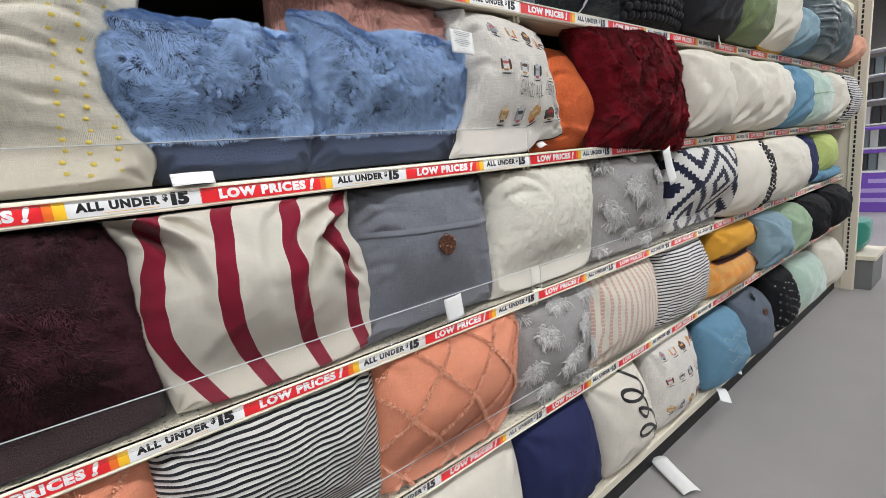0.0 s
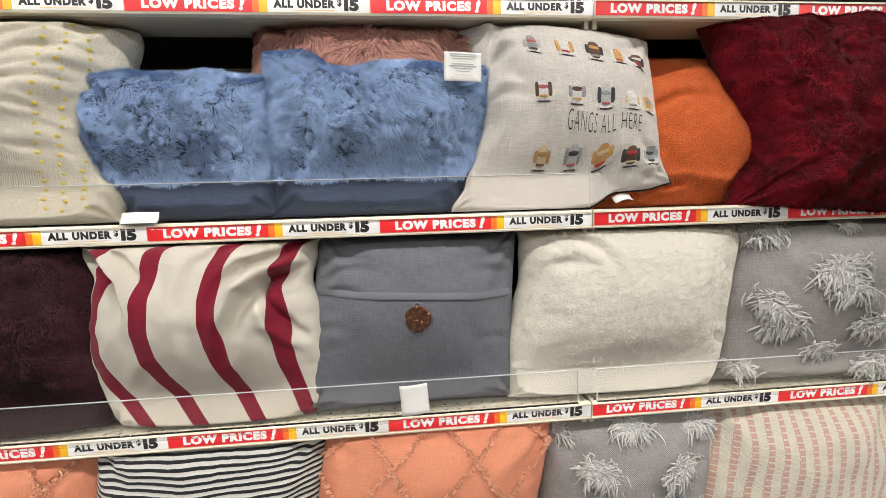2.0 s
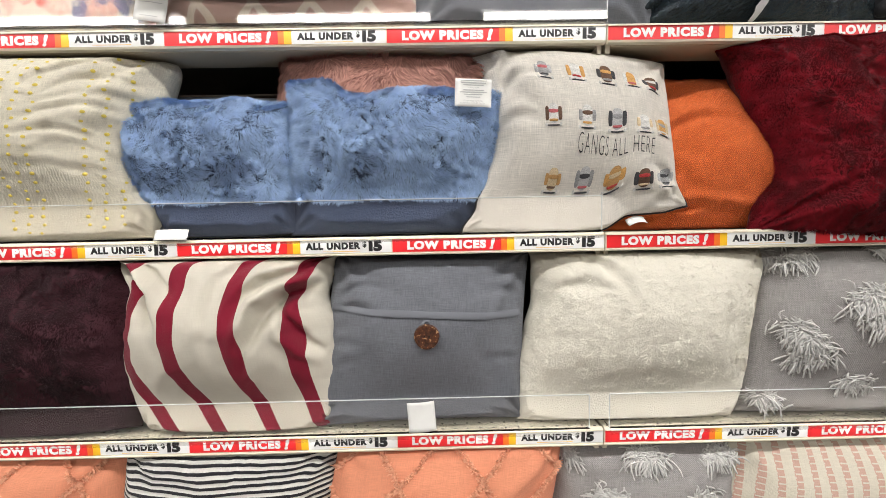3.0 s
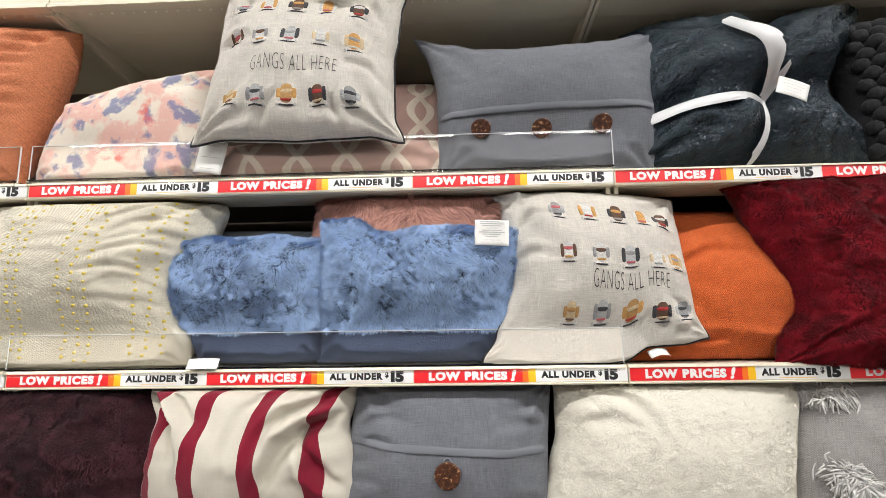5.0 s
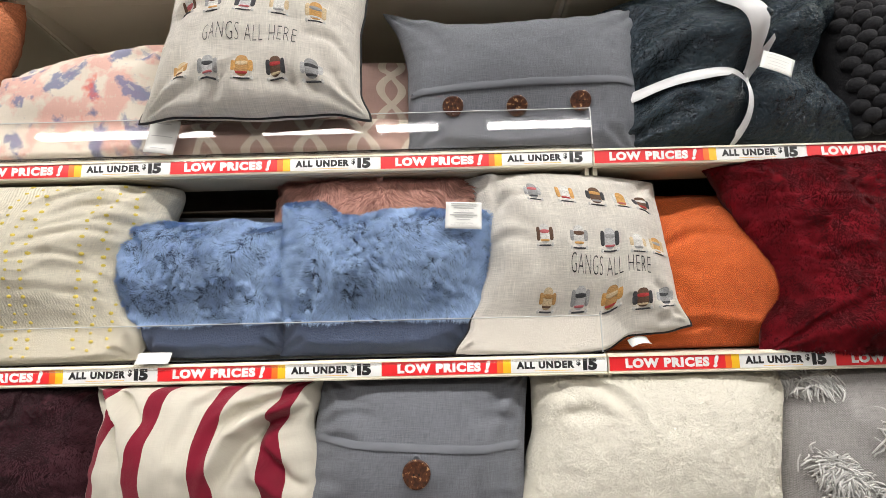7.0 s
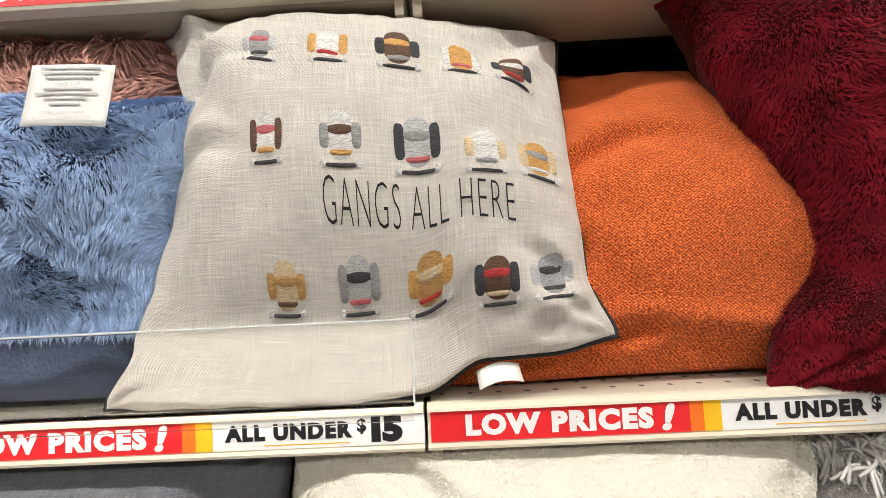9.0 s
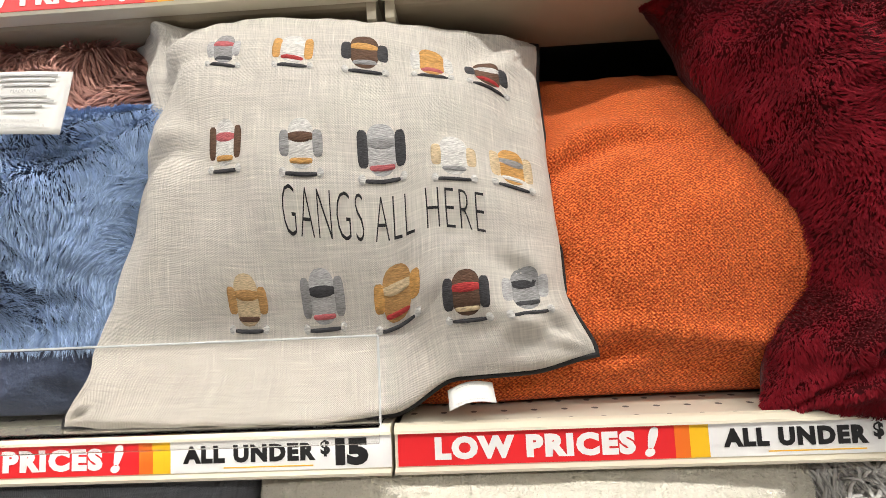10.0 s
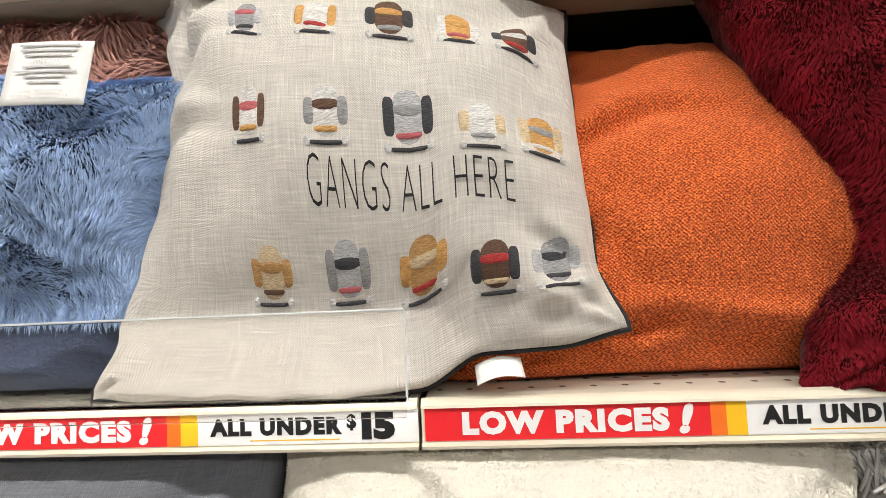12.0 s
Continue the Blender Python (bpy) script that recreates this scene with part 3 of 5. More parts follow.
        return self.add("lettering", verts, faces, material, label, False)

    def ribbon(self, name, path, width, material, lift=0.003, label="", parent=None, taut=0):
        """A band over the face along (s, t) points; taut: how far it is pulled straight."""
        verts, faces = [], []
        for i, (s, t) in enumerate(path):
            a, b = path[max(0, i - 1)], path[min(len(path) - 1, i + 1)]
            dx, dz = b[0] - a[0], b[1] - a[1]
            l = math.hypot(dx, dz) or 1
            ox, oz = -dz / l * width / 2, dx / l * width / 2
            for f, li in ((-1, 0.7), (-0.6, 1), (0.6, 1), (1, 0.7)):
                verts.append(self.at(s + ox * f, t + oz * f, lift * li))
        for _ in range(taut):
            verts = [v if i < 4 or i >= len(verts) - 4 else verts[i - 4] * 0.25 + v * 0.5 + verts[i + 4] * 0.25 for i, v in enumerate(verts)]
        for i in range(len(path) - 1):
            for k in range(3):
                o = i * 4 + k
                faces.append((o, o + 4, o + 5, o + 1))
        return self.add(name, verts, faces, material, label, parent=parent)


def ring(cx, cy, rx, ry, n=18, power=1.0, start=0.0, turn=0.0):
    out = []
    for i in range(n):
        a = start + 2 * math.pi * i / n
        c, s = math.cos(a), math.sin(a)
        x, y = rx * math.copysign(abs(c) ** power, c), ry * math.copysign(abs(s) ** power, s)
        out.append((cx + x * math.cos(turn) - y * math.sin(turn), cy + x * math.sin(turn) + y * math.cos(turn)))
    return out


def tag(name, x, y, z, w, h, lean=0, yaw=0, roll=0, bend=0.006, bars=4, label="white paper care tag", small=False):
    """A curled paper tag with rows of tiny print as bars."""
    n = 8
    verts, faces = [], []
    f = lambda s, t: (s * w, -bend * math.cos(s * 3.0) - bend * 0.6 * (t * 2) ** 2 * 0.5, t * h)
    for j in range(n + 1):
        for i in range(n + 1):
            verts.append(f(i / n - 0.5, j / n - 0.5))
    faces = [(j * (n + 1) + i, j * (n + 1) + i + 1, (j + 1) * (n + 1) + i + 1, (j + 1) * (n + 1) + i) for j in range(n) for i in range(n)]
    t = thing(name, (x, y, z), label, "tag", "paper tags")
    t.rotation_euler = (radians(-lean), radians(roll), radians(yaw))
    me = mesh_from("sheet", verts, faces, PAPER)
    s = part("sheet", me, t)
    m = s.modifiers.new("thickness", "SOLIDIFY")
    m.thickness, m.offset = 0.0004, -1.0
    rnd = random.Random(int(abs(x) * 1000) + bars)
    for k in range(bars):
        tt = 0.36 - 0.72 * k / max(1, bars - 1)
        lw = rnd.uniform(0.45, 0.8)
        vv, ff = [], []
        for i in range(n + 1):
            s0 = (i / n - 0.5) * lw
            for dt in (-0.008, 0.008):
                p = f(s0, tt + dt)
                vv.append((p[0], p[1] - 0.0005, p[2]))
        ff = [(2 * i, 2 * i + 2, 2 * i + 3, 2 * i + 1) for i in range(n)]
        part("print_bar", mesh_from("print_bar", vv, ff, GREYPRINT), t)
    return t


# cloths
LINEN = cloth("natural_white_linen", (0.78, 0.74, 0.67), 0.0013, 0.9, 0.20, run=30.0, yarns=800.0, flecks=1.6)
def basket(m, u, v):
    fleck, mottle = m.noise(1.0, 2, m.vec(u * 520.0, v * 700.0, 2.0)), m.noise(45.0, 3, kind="UV")
    k = 2 * math.pi / 0.0036
    f = (u * k + mottle * 3.0).sin() * (v * k * 1.3 + mottle * 3.0).sin() * 0.38 + 0.46 + (fleck - 0.5) * 3.6 + (mottle - 0.5) * 0.5
    return m.mix(f.max(0.0).min(1.0), (0.34, 0.035, 0.006), (0.95, 0.235, 0.060))


RUST = cloth("rust_orange_weave", (0, 0, 0), 0.0026, 1.0, 0.35, run=120.0, yarns=700.0, pattern=basket)
KNIT = cloth("terracotta_knit", (0.56, 0.20, 0.095), 0.007, 1.0, 0.40, run=120.0)
GREYCANVAS = cloth("slate_grey_canvas", (0.168, 0.177, 0.200), 0.0016, 0.7, 0.24, 0.7, yarns=700.0, flecks=0.8)
PLAINCREAM = cloth("cream_cotton", (0.66, 0.62, 0.53), 0.002, 0.5, 0.1)
PEACH = cloth("peach_cotton", (0.67, 0.265, 0.155), 0.002, 0.5, 0.16)
PEACHFRINGE = furry("peach_fringe", (0.78, 0.39, 0.25), 0.85, bright=1.1)
TASSELCLOTH = cloth("grey_basket_weave", (0.33, 0.315, 0.305), 0.004, 1.0, 0.30)
YARN = furry("pale_grey_yarn", (0.64, 0.63, 0.61), 0.62, bright=1.15)
NAVY = cloth("navy_velvet", (0.018, 0.022, 0.075), 0.001, 0.2, 0.1, 0.8, 0.0)
BLACKCLOTH = cloth("black_velvet", (0.006, 0.006, 0.007), 0.001, 0.3, 0.1, 0.8, 0.0)
MINT = cloth("mint_green_velvet", (0.36, 0.48, 0.39), 0.001, 0.3, 0.08, 0.7, 0.6)
SAGE = cloth("sage_green_cotton", (0.27, 0.36, 0.24), 0.002, 0.4, 0.1)
DUSTBLUE = cloth("dusty_blue_cotton", (0.21, 0.31, 0.36), 0.002, 0.4, 0.1)
TEALBLUE = cloth("washed_blue_cotton", (0.12, 0.24, 0.34), 0.002, 0.4, 0.2)
DENIM = cloth("grey_denim", (0.10, 0.12, 0.15), 0.0014, 0.5, 0.25)
LIME = cloth("lime_green_cotton", (0.42, 0.50, 0.16), 0.002, 0.4, 0.1)
STEEL = cloth("blue_grey_satin", (0.060, 0.082, 0.088), 0.001, 0.2, 0.1, 0.35, 0.1)
GREEN = cloth("green_velvet", (0.13, 0.17, 0.065), 0.001, 0.4, 0.3, 0.6, 0.15)
CORAL = cloth("coral_cotton", (0.60, 0.30, 0.20), 0.002, 0.4, 0.2)
PIPE = plain("black_cord", (0.010, 0.010, 0.011), 0.7)
GAUZE = cloth("cream_gauze", (0.70, 0.655, 0.54), 0.0028, 1.0, 0.26, run=60.0)
GAUZEDOT = furry("yellow_knots", (0.66, 0.52, 0.10), 0.75)
# blue base coloured dark, as the pillow foot is shaded behind its guard
BLUEFUR, BLUEBASE = furry("blue_faux_fur", (0.40, 0.56, 0.84), 0.58, drift=0.6, bright=1.20, patch=44.0, grain=0.5), plush("blue_plush_shaded", (0.066, 0.090, 0.158))
REDFUR, REDBASE = furry("burgundy_faux_fur", (0.22, 0.009, 0.017), 0.30, drift=1.5, bright=1.45, patch=24.0, grain=0.35), plush("burgundy_plush", (0.085, 0.004, 0.007))
PLUMFUR, PLUMBASE = furry("plum_faux_fur", (0.088, 0.032, 0.042), 0.45, drift=1.3, bright=1.15, grain=0.35), plush("plum_plush", (0.030, 0.010, 0.014))
PINKFUR, PINKBASE = furry("dusty_pink_faux_fur", (0.60, 0.32, 0.26), 0.5), plush("pink_plush", (0.45, 0.23, 0.19))
WOOL, WOOLBASE = furry("cream_sherpa_tips", (0.75, 0.72, 0.63), 0.93, bright=1.05), plush("cream_sherpa", (0.73, 0.70, 0.61), 300, 0.8, 0.9, 0.90, 1.04)
CHARBASE = plush("charcoal_plush", (0.018, 0.018, 0.021))
COCONUT = Mat("coconut_shell", 0.35)
_n = COCONUT.noise(150.0, 4)
COCONUT.put("Base Color", COCONUT.ramp(_n, (0.30, (0.018, 0.006, 0.003)), (0.55, (0.075, 0.024, 0.010)), (0.60, (0.11, 0.04, 0.016)), (0.64, (0.45, 0.27, 0.13))))
COCONUT = COCONUT.bump(_n, 0.3, 0.001).m


def striped(positions, w, a, b):
    def f(m, u, v):
        k = None
        for p in positions:
            s = (u - v * v * 1.4 + 0.028).band(p, w)
            k = s if k is None else k.max(s)
        return m.mix(k, a, b)
    return f


def lines(period, share, a, b, along="v", wob=0.0):
    def f(m, u, v):
        s = v if along == "v" else u
        return m.mix(((s / period).frac() < share), a, b)
    return f


def dashes(m, u, v):
    n = m.noise(40.0, 2, kind="UV")
    col = ((u / 0.032 + n * 0.10).frac() < 0.42)
    dot = ((v / 0.012 + (u / 0.032).floor() * 0.5).frac() < 0.80)
    return m.mix(col * dot, (0.64, 0.60, 0.50), (0.56, 0.36, 0.29))


def ogee(m, u, v):
    c = (v * (2 * math.pi / 0.15)).sin()
    d1, d2 = ((u / 0.105 + c * 0.23).frac() - 0.5).abs(), ((u / 0.105 - c * 0.23).frac() - 0.5).abs()
    k = (d1 < 0.09).max(d2 < 0.09)
    return m.mix(k, (0.48, 0.32, 0.275), (0.72, 0.64, 0.54))


def ikat(m, u, v):
    j = m.noise(160.0, 1, kind="UV") * 0.014
    a, b = (((u / 0.014).floor() * 0.014) / 0.29).frac() - 0.5, ((v + j) / 0.27).frac() - 0.5
    s = a.abs() + b.abs()
    k = ((s * 3.4).frac() > 0.56)
    return m.mix(k, (0.62, 0.61, 0.57), (0.012, 0.014, 0.035))


def floral(m, u, v):
    n1, n2, n3, n4 = m.noise(13.0, 4, kind="UV"), m.noise(17.0, 5, m.vec(u, v, 4.0)), m.noise(60.0, 3, kind="UV"), m.noise(9.0, 4, m.vec(u, v, 9.0))
    c = m.mix(((n1 - 0.47) * 12.0).max(0.0).min(0.85), (0.72, 0.65, 0.55), (0.70, 0.40, 0.34))
    c = m.mix(((n2 - 0.53) * 16.0).max(0.0).min(0.85), c, (0.17, 0.19, 0.33))
    c = m.mix(((n4 - 0.61) * 18.0).max(0.0).min(0.8), c, (0.70, 0.13, 0.10))
    return m.mix((n3 > 0.60) * 0.35, c, (0.70, 0.64, 0.54))


def plaid(m, u, v):
    a, b = ((u / 0.06).frac() < 0.5), ((v / 0.06).frac() < 0.5)
    return m.mix((a + b) * 0.4, (0.62, 0.33, 0.10), (0.66, 0.24, 0.035))


STRIPE = cloth("cream_canvas_with_wine_stripes", (0, 0, 0), 0.0016, 0.3, 0.06, 0.8, 0.1,
               striped((-0.150, -0.050, 0.062, 0.166), 0.031, (0.60, 0.565, 0.48), (0.20, 0.007, 0.024)))
BWLINE = cloth("black_and_white_ribbed_stripe", (0, 0, 0), 0.0025, 0.9, 0.12, 0.85, 0.1, lines(0.0106, 0.46, (0.66, 0.65, 0.61), (0.018, 0.018, 0.022)),
               lambda m, u, v: (v * (2 * math.pi / 0.0106)).sin() * 1.2)
TICKING = cloth("fine_ticking_stripe", (0, 0, 0), 0.0016, 0.4, 0.1, 0.85, 0.1, lines(0.0125, 0.40, (0.64, 0.63, 0.60), (0.03, 0.03, 0.036)))
DASH = cloth("cream_with_pink_dash_rows", (0, 0, 0), 0.0022, 0.7, 0.1, 0.85, 0.1, dashes, lambda m, u, v: (u / 0.032).frac() * 1.5)
OGEE = cloth("taupe_lattice_print", (0, 0, 0), 0.0016, 0.4, 0.1, 0.85, 0.1, ogee)
IKAT = cloth("black_and_white_ikat", (0, 0, 0), 0.002, 0.5, 0.1, 0.85, 0.1, ikat)
FLORAL = cloth("pastel_floral_print", (0, 0, 0), 0.0014, 0.3, 0.06, 0.8, 0.1, floral)
PLAID = cloth("mustard_plaid", (0, 0, 0), 0.002, 0.5, 0.1, 0.85, 0.1, plaid)
MUSTARD = cloth("mustard_cotton", (0.60, 0.30, 0.03), 0.002, 0.4, 0.1)


def crinkle():
    m = Mat("black_crinkled_foil_velvet", 0.32, 0.0, 0.0)
    r1, n = m.noise(36.0, 4, rough=0.65), m.noise(120.0, 4)
    m.put("Base Color", m.mix(r1, (0.004, 0.006, 0.009), (0.030, 0.052, 0.072)))
    m.put("Metallic", 0.45)
    m.put("Roughness", n * 0.16 + 0.14).put("Specular IOR Level", 0.6)
    return m.bump(r1 * 2.5 + n * 1.4, 1.0, 0.005).m


CRINKLE = crinkle()
SATIN = plain("white_satin_ribbon", (0.70, 0.70, 0.71), 0.35, 0, 0.03)
BROWNRIB = plain("brown_ribbon", (0.055, 0.016, 0.010), 0.5)
def thread(name, c):
    """Satin stitch: fine parallel threads of slightly different tone."""
    m = Mat(name, 0.7)
    x, y, z = m.xyz()
    n = m.noise(1.0, 2, m.vec(x * 260.0 + z * 60.0, y * 100.0, z * 1500.0 - x * 300.0))
    m.put("Base Color", m.mix((n - 0.5) * 2.2 + 0.5, shade(c, 0.55), shade(c, 1.3))).put("Specular IOR Level", 0.15)
    return m.bump(n, 0.9, 0.0012).m


PATCHES = [thread("thread_" + k, c) for k, c in
           (("tan", (0.52, 0.30, 0.12)), ("grey", (0.33, 0.33, 0.33)), ("ginger", (0.60, 0.33, 0.11)), ("brown", (0.13, 0.075, 0.05)),
            ("charcoal", (0.06, 0.06, 0.065)), ("cream", (0.66, 0.52, 0.33)), ("white", (0.68, 0.67, 0.64)), ("red", (0.45, 0.05, 0.05)), ("silver", (0.50, 0.50, 0.50)), ("rose", (0.50, 0.13, 0.14)))]

far1, far2, far4, far5 = [], [], [], []
G5, G4, G3, G2, G1 = ("pillows on the fifth shelf", "pillows on the fourth shelf", "pillows on the third shelf", "pillows on the second shelf", "pillows on the base deck")

# --- fourth shelf ---
rnd = random.Random(5)
DRAPES = [(0.62 + rnd.uniform(-0.12, 0.15), 0.85 - 0.10 * i + rnd.uniform(-0.04, 0.04), 0.18 - 0.025 * i + rnd.uniform(-0.08, 0.08), rnd.uniform(0.05, 0.10), rnd.uniform(0.003, 0.009), rnd.uniform(0.004, 0.008)) for i in range(17)]
DRAPES += [(rnd.uniform(-0.5, 0.3), 0.55 - 0.16 * i, rnd.uniform(-0.1, 0.1), 0.10, 0.0025, 0.006) for i in range(7)]
gauze = Cushion(3, (-1.37, 1.690), (-0.828, 1.695), (-0.872, 1.318), (-1.36, 1.318), 0.050, 0.20, 6, 0, 0.02, 0.006, 3, 84, 0.016, sharp=2.8, dents=DRAPES,
                edges={"r": (0.0, 0.01, -0.02, -0.04, -0.045, -0.02, 0.0, 0.01, 0.0)})
gauze.build("throw_pillow", "cream gauze square pillow with rows of yellow knots", GAUZE, group=G4)
c = Cushion(3, (-0.930, 1.590), (-0.572, 1.592), (-0.592, 1.318), (-0.862, 1.318), 0.042, 0.17, 8, 0, 0.03, 0.014, 5, 56, blunt=0.08, gap=0.014, hold=0.058,
            edges={"l": (0.0, -0.012, -0.02, -0.01, 0.0), "t": (0.0, 0.006, -0.004, 0.002, -0.006, 0.0)})
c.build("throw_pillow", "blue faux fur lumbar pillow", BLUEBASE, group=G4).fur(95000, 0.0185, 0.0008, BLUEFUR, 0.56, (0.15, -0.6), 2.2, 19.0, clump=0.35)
c = Cushion(3, (-0.600, 1.622), (-0.183, 1.606), (-0.215, 1.318), (-0.612, 1.318), 0.022, 0.17, 8, 0, 0.03, 0.014, 7, 56, blunt=0.03, gap=0.014, hold=0.058,
            edges={"t": (0.0, 0.004, -0.028, -0.014, -0.010, -0.020, 0.0), "l": (0.0, 0.004, 0.012, 0.006, 0.0), "r": (-0.02, -0.010, -0.004, -0.004, 0.0)})
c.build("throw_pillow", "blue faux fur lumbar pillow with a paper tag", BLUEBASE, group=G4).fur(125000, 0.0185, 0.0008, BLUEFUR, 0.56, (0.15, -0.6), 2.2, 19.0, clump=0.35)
c = Cushion(3, (-0.630, 1.725), (-0.205, 1.725), (-0.21, 1.40), (-0.63, 1.40), 0.075, 0.12, 4, 0, 0.04, 0.006, 9)
c.build("throw_pillow", "dusty pink long faux fur pillow behind others", PINKBASE, group=G4).fur(24000, 0.030, 0.0018, PINKFUR, 0.7, (0.2, -0.7), 2.2, 12.0)
Cushion(3, (-0.96, 1.628), (-0.60, 1.618), (-0.60, 1.33), (-0.96, 1.33), 0.125, 0.10, 4, 0, 0.03, 0.004, 10).build("throw_pillow", "dark grey canvas pillow at the back of a shelf", GREYCANVAS, group=G4)
gang4 = Cushion(3, (-0.262, 1.735), (0.136, 1.652), (0.154, 1.366), (-0.266, 1.322), 0.036, 0.17, 12, 1, 0.035, 0.005, 12, 96, 0.012, 2.3, blunt=0.0, hold=0.014, gap=0.0,
                edges={"l": (0.0, 0.026, 0.044, 0.054, 0.056, 0.050, 0.036, 0.015, 0.0), "b": (0.0, -0.012, -0.020, -0.028, -0.034, -0.032, -0.008, -0.008, 0.0), "r": (0.0, -0.012, -0.008, -0.006, -0.004, -0.004, 0.0)},
                dents=((0.86, -0.62, -0.9, 0.03, 0.012, 0.007), (0.80, -0.86, 0.3, 0.04, 0.014, 0.008), (-0.72, 0.55, 0.8, 0.06, 0.012, 0.010), (-0.75, 0.35, 0.5, 0.05, 0.010, 0.008), (-0.8, 0.0, 0.2, 0.05, 0.010, 0.008), (0.25, -0.74, 1.4, 0.04, 0.006, 0.007), (0.05, -0.76, 1.5, 0.04, 0.005, 0.008), (0.45, -0.72, 1.2, 0.04, 0.007, 0.007)))
gang4.build("throw_pillow", "white linen pillow with embroidered badges and black piping", LINEN, group=G4).piping(PIPE, 0.0028)
c = Cushion(3, (0.112, 1.655), (0.425, 1.622), (0.446, 1.318), (0.012, 1.310), 0.105, 0.19, 13, 0, 0.03, 0.005, 13, 72, 0.014, 2.1, blunt=0.0,
            edges={"t": (0.0, -0.004, 0.004, 0.008, 0.0), "r": (0.0, 0.004, 0.004, 0.0, -0.006, 0.0)},
            dents=((-0.42, 0.22, 0.35, 0.06, 0.012, 0.012), (-0.35, -0.80, 0.12, 0.10, 0.014, 0.010), (-0.55, -0.92, 0.05, 0.08, 0.012, 0.008), (0.1, -0.85, 0.1, 0.07, 0.008, 0.009), (-0.5, -0.35, -0.5, 0.06, 0.007, 0.012)))
c.build("throw_pillow", "rust orange woven square pillow", RUST, group=G4)
c = Cushion(3, (0.245, 1.720), (0.830, 1.715), (0.90, 1.262), (0.296, 1.312), 0.030, 0.25, 4, 0, 0.03, 0.018, 14, 56, 0.02, sharp=2.4, droop=True, blunt=0.0,
            edges={"l": (0.0, 0.014, 0.054, 0.054, 0.036, 0.022, 0.010, 0.0, 0.0)})
c.build("throw_pillow", "burgundy faux fur square pillow", REDBASE, group=G4).fur(160000, 0.0100, 0.0010, REDFUR, 0.45, (-0.2, -0.6), 1.8, 16.0, clump=0.35)
# --- fifth shelf ---
Cushion(4, (-1.72, 2.11), (-1.19, 2.105), (-1.265, 1.70), (-1.72, 1.70), 0.05, 0.20, 5, 0, 0.03, 0.008, 20, 56, 0.018, blunt=0.06, dents=[(0.7, 0.7 - 0.16 * i, 0.15, 0.08, 0.010, 0.008) for i in range(9)]).build("throw_pillow", "terracotta knitted square pillow", KNIT, group=G5)
c = Cushion(4, (-1.200, 1.900), (-0.868, 2.000), (-0.845, 1.704), (-1.235, 1.702), 0.05, 0.15, 8, 0, 0.03, 0.006, 21)
c.build("throw_pillow", "pastel pink and blue floral print pillow", FLORAL, group=G5)
gang5 = Cushion(4, (-0.812, 2.135), (-0.416, 2.125), (-0.418, 1.750), (-0.852, 1.756), -0.015, 0.16, 7, 0, 0.045, 0.006, 22, 80, 0.016, 2.3, blunt=0.035, over=True,
                edges={"l": (0.0, 0.010, 0.012, 0.016, 0.010, 0.004, 0.0), "r": (0.0, -0.020, -0.022, -0.024, -0.016, -0.012, 0.0), "b": (0.0, 0.012, 0.010, 0.006, 0.010, 0.014, 0.0)},
                dents=((-0.8, 0.1, 0.3, 0.05, 0.014, 0.010), (0.82, -0.3, -0.5, 0.05, 0.014, 0.009), (-0.3, -0.85, 1.2, 0.05, 0.010, 0.009), (0.4, -0.85, 1.7, 0.05, 0.010, 0.009), (0.75, 0.5, -0.7, 0.06, 0.012, 0.010), (-0.75, 0.6, 0.7, 0.06, 0.010, 0.010)))
gang5.build("throw_pillow", "white linen pillow with embroidered badges propped on another", LINEN, group=G5).piping(PIPE, 0.0028)
Cushion(4, (-0.870, 1.800), (-0.325, 1.800), (-0.320, 1.704), (-0.870, 1.704), 0.07, 0.16, 0, 0, 0.02, 0.004, 23).build("throw_pillow", "taupe and cream lattice print pillow lying flat", OGEE, group=G5)
Cushion(4, (-0.76, 1.990), (-0.345, 1.990), (-0.335, 1.72), (-0.76, 1.72), 0.15, 0.11, 6, 0, 0.03, 0.004, 24).build("throw_pillow", "taupe and cream lattice print pillow standing behind", OGEE, group=G5)
but5 = Cushion(4, (-0.390, 2.052), (0.166, 2.070), (0.080, 1.702), (-0.342, 1.702), 0.050, 0.17, 10, 0, 0.03, 0.004, 25, 72, 0.010, 2.2, ear=0.4, blunt=-0.04,
               edges={"t": (0.0, -0.022, -0.044, -0.052, -0.052, -0.048, -0.040, -0.024, 0.0), "l": (0.0, 0.004, 0.008, 0.016, 0.014, 0.0), "r": (0.0, 0.0, -0.004, -0.010, -0.012, 0.0)})
but5.build("throw_pillow", "slate grey lumbar pillow with three coconut buttons", GREYCANVAS, group=G5)
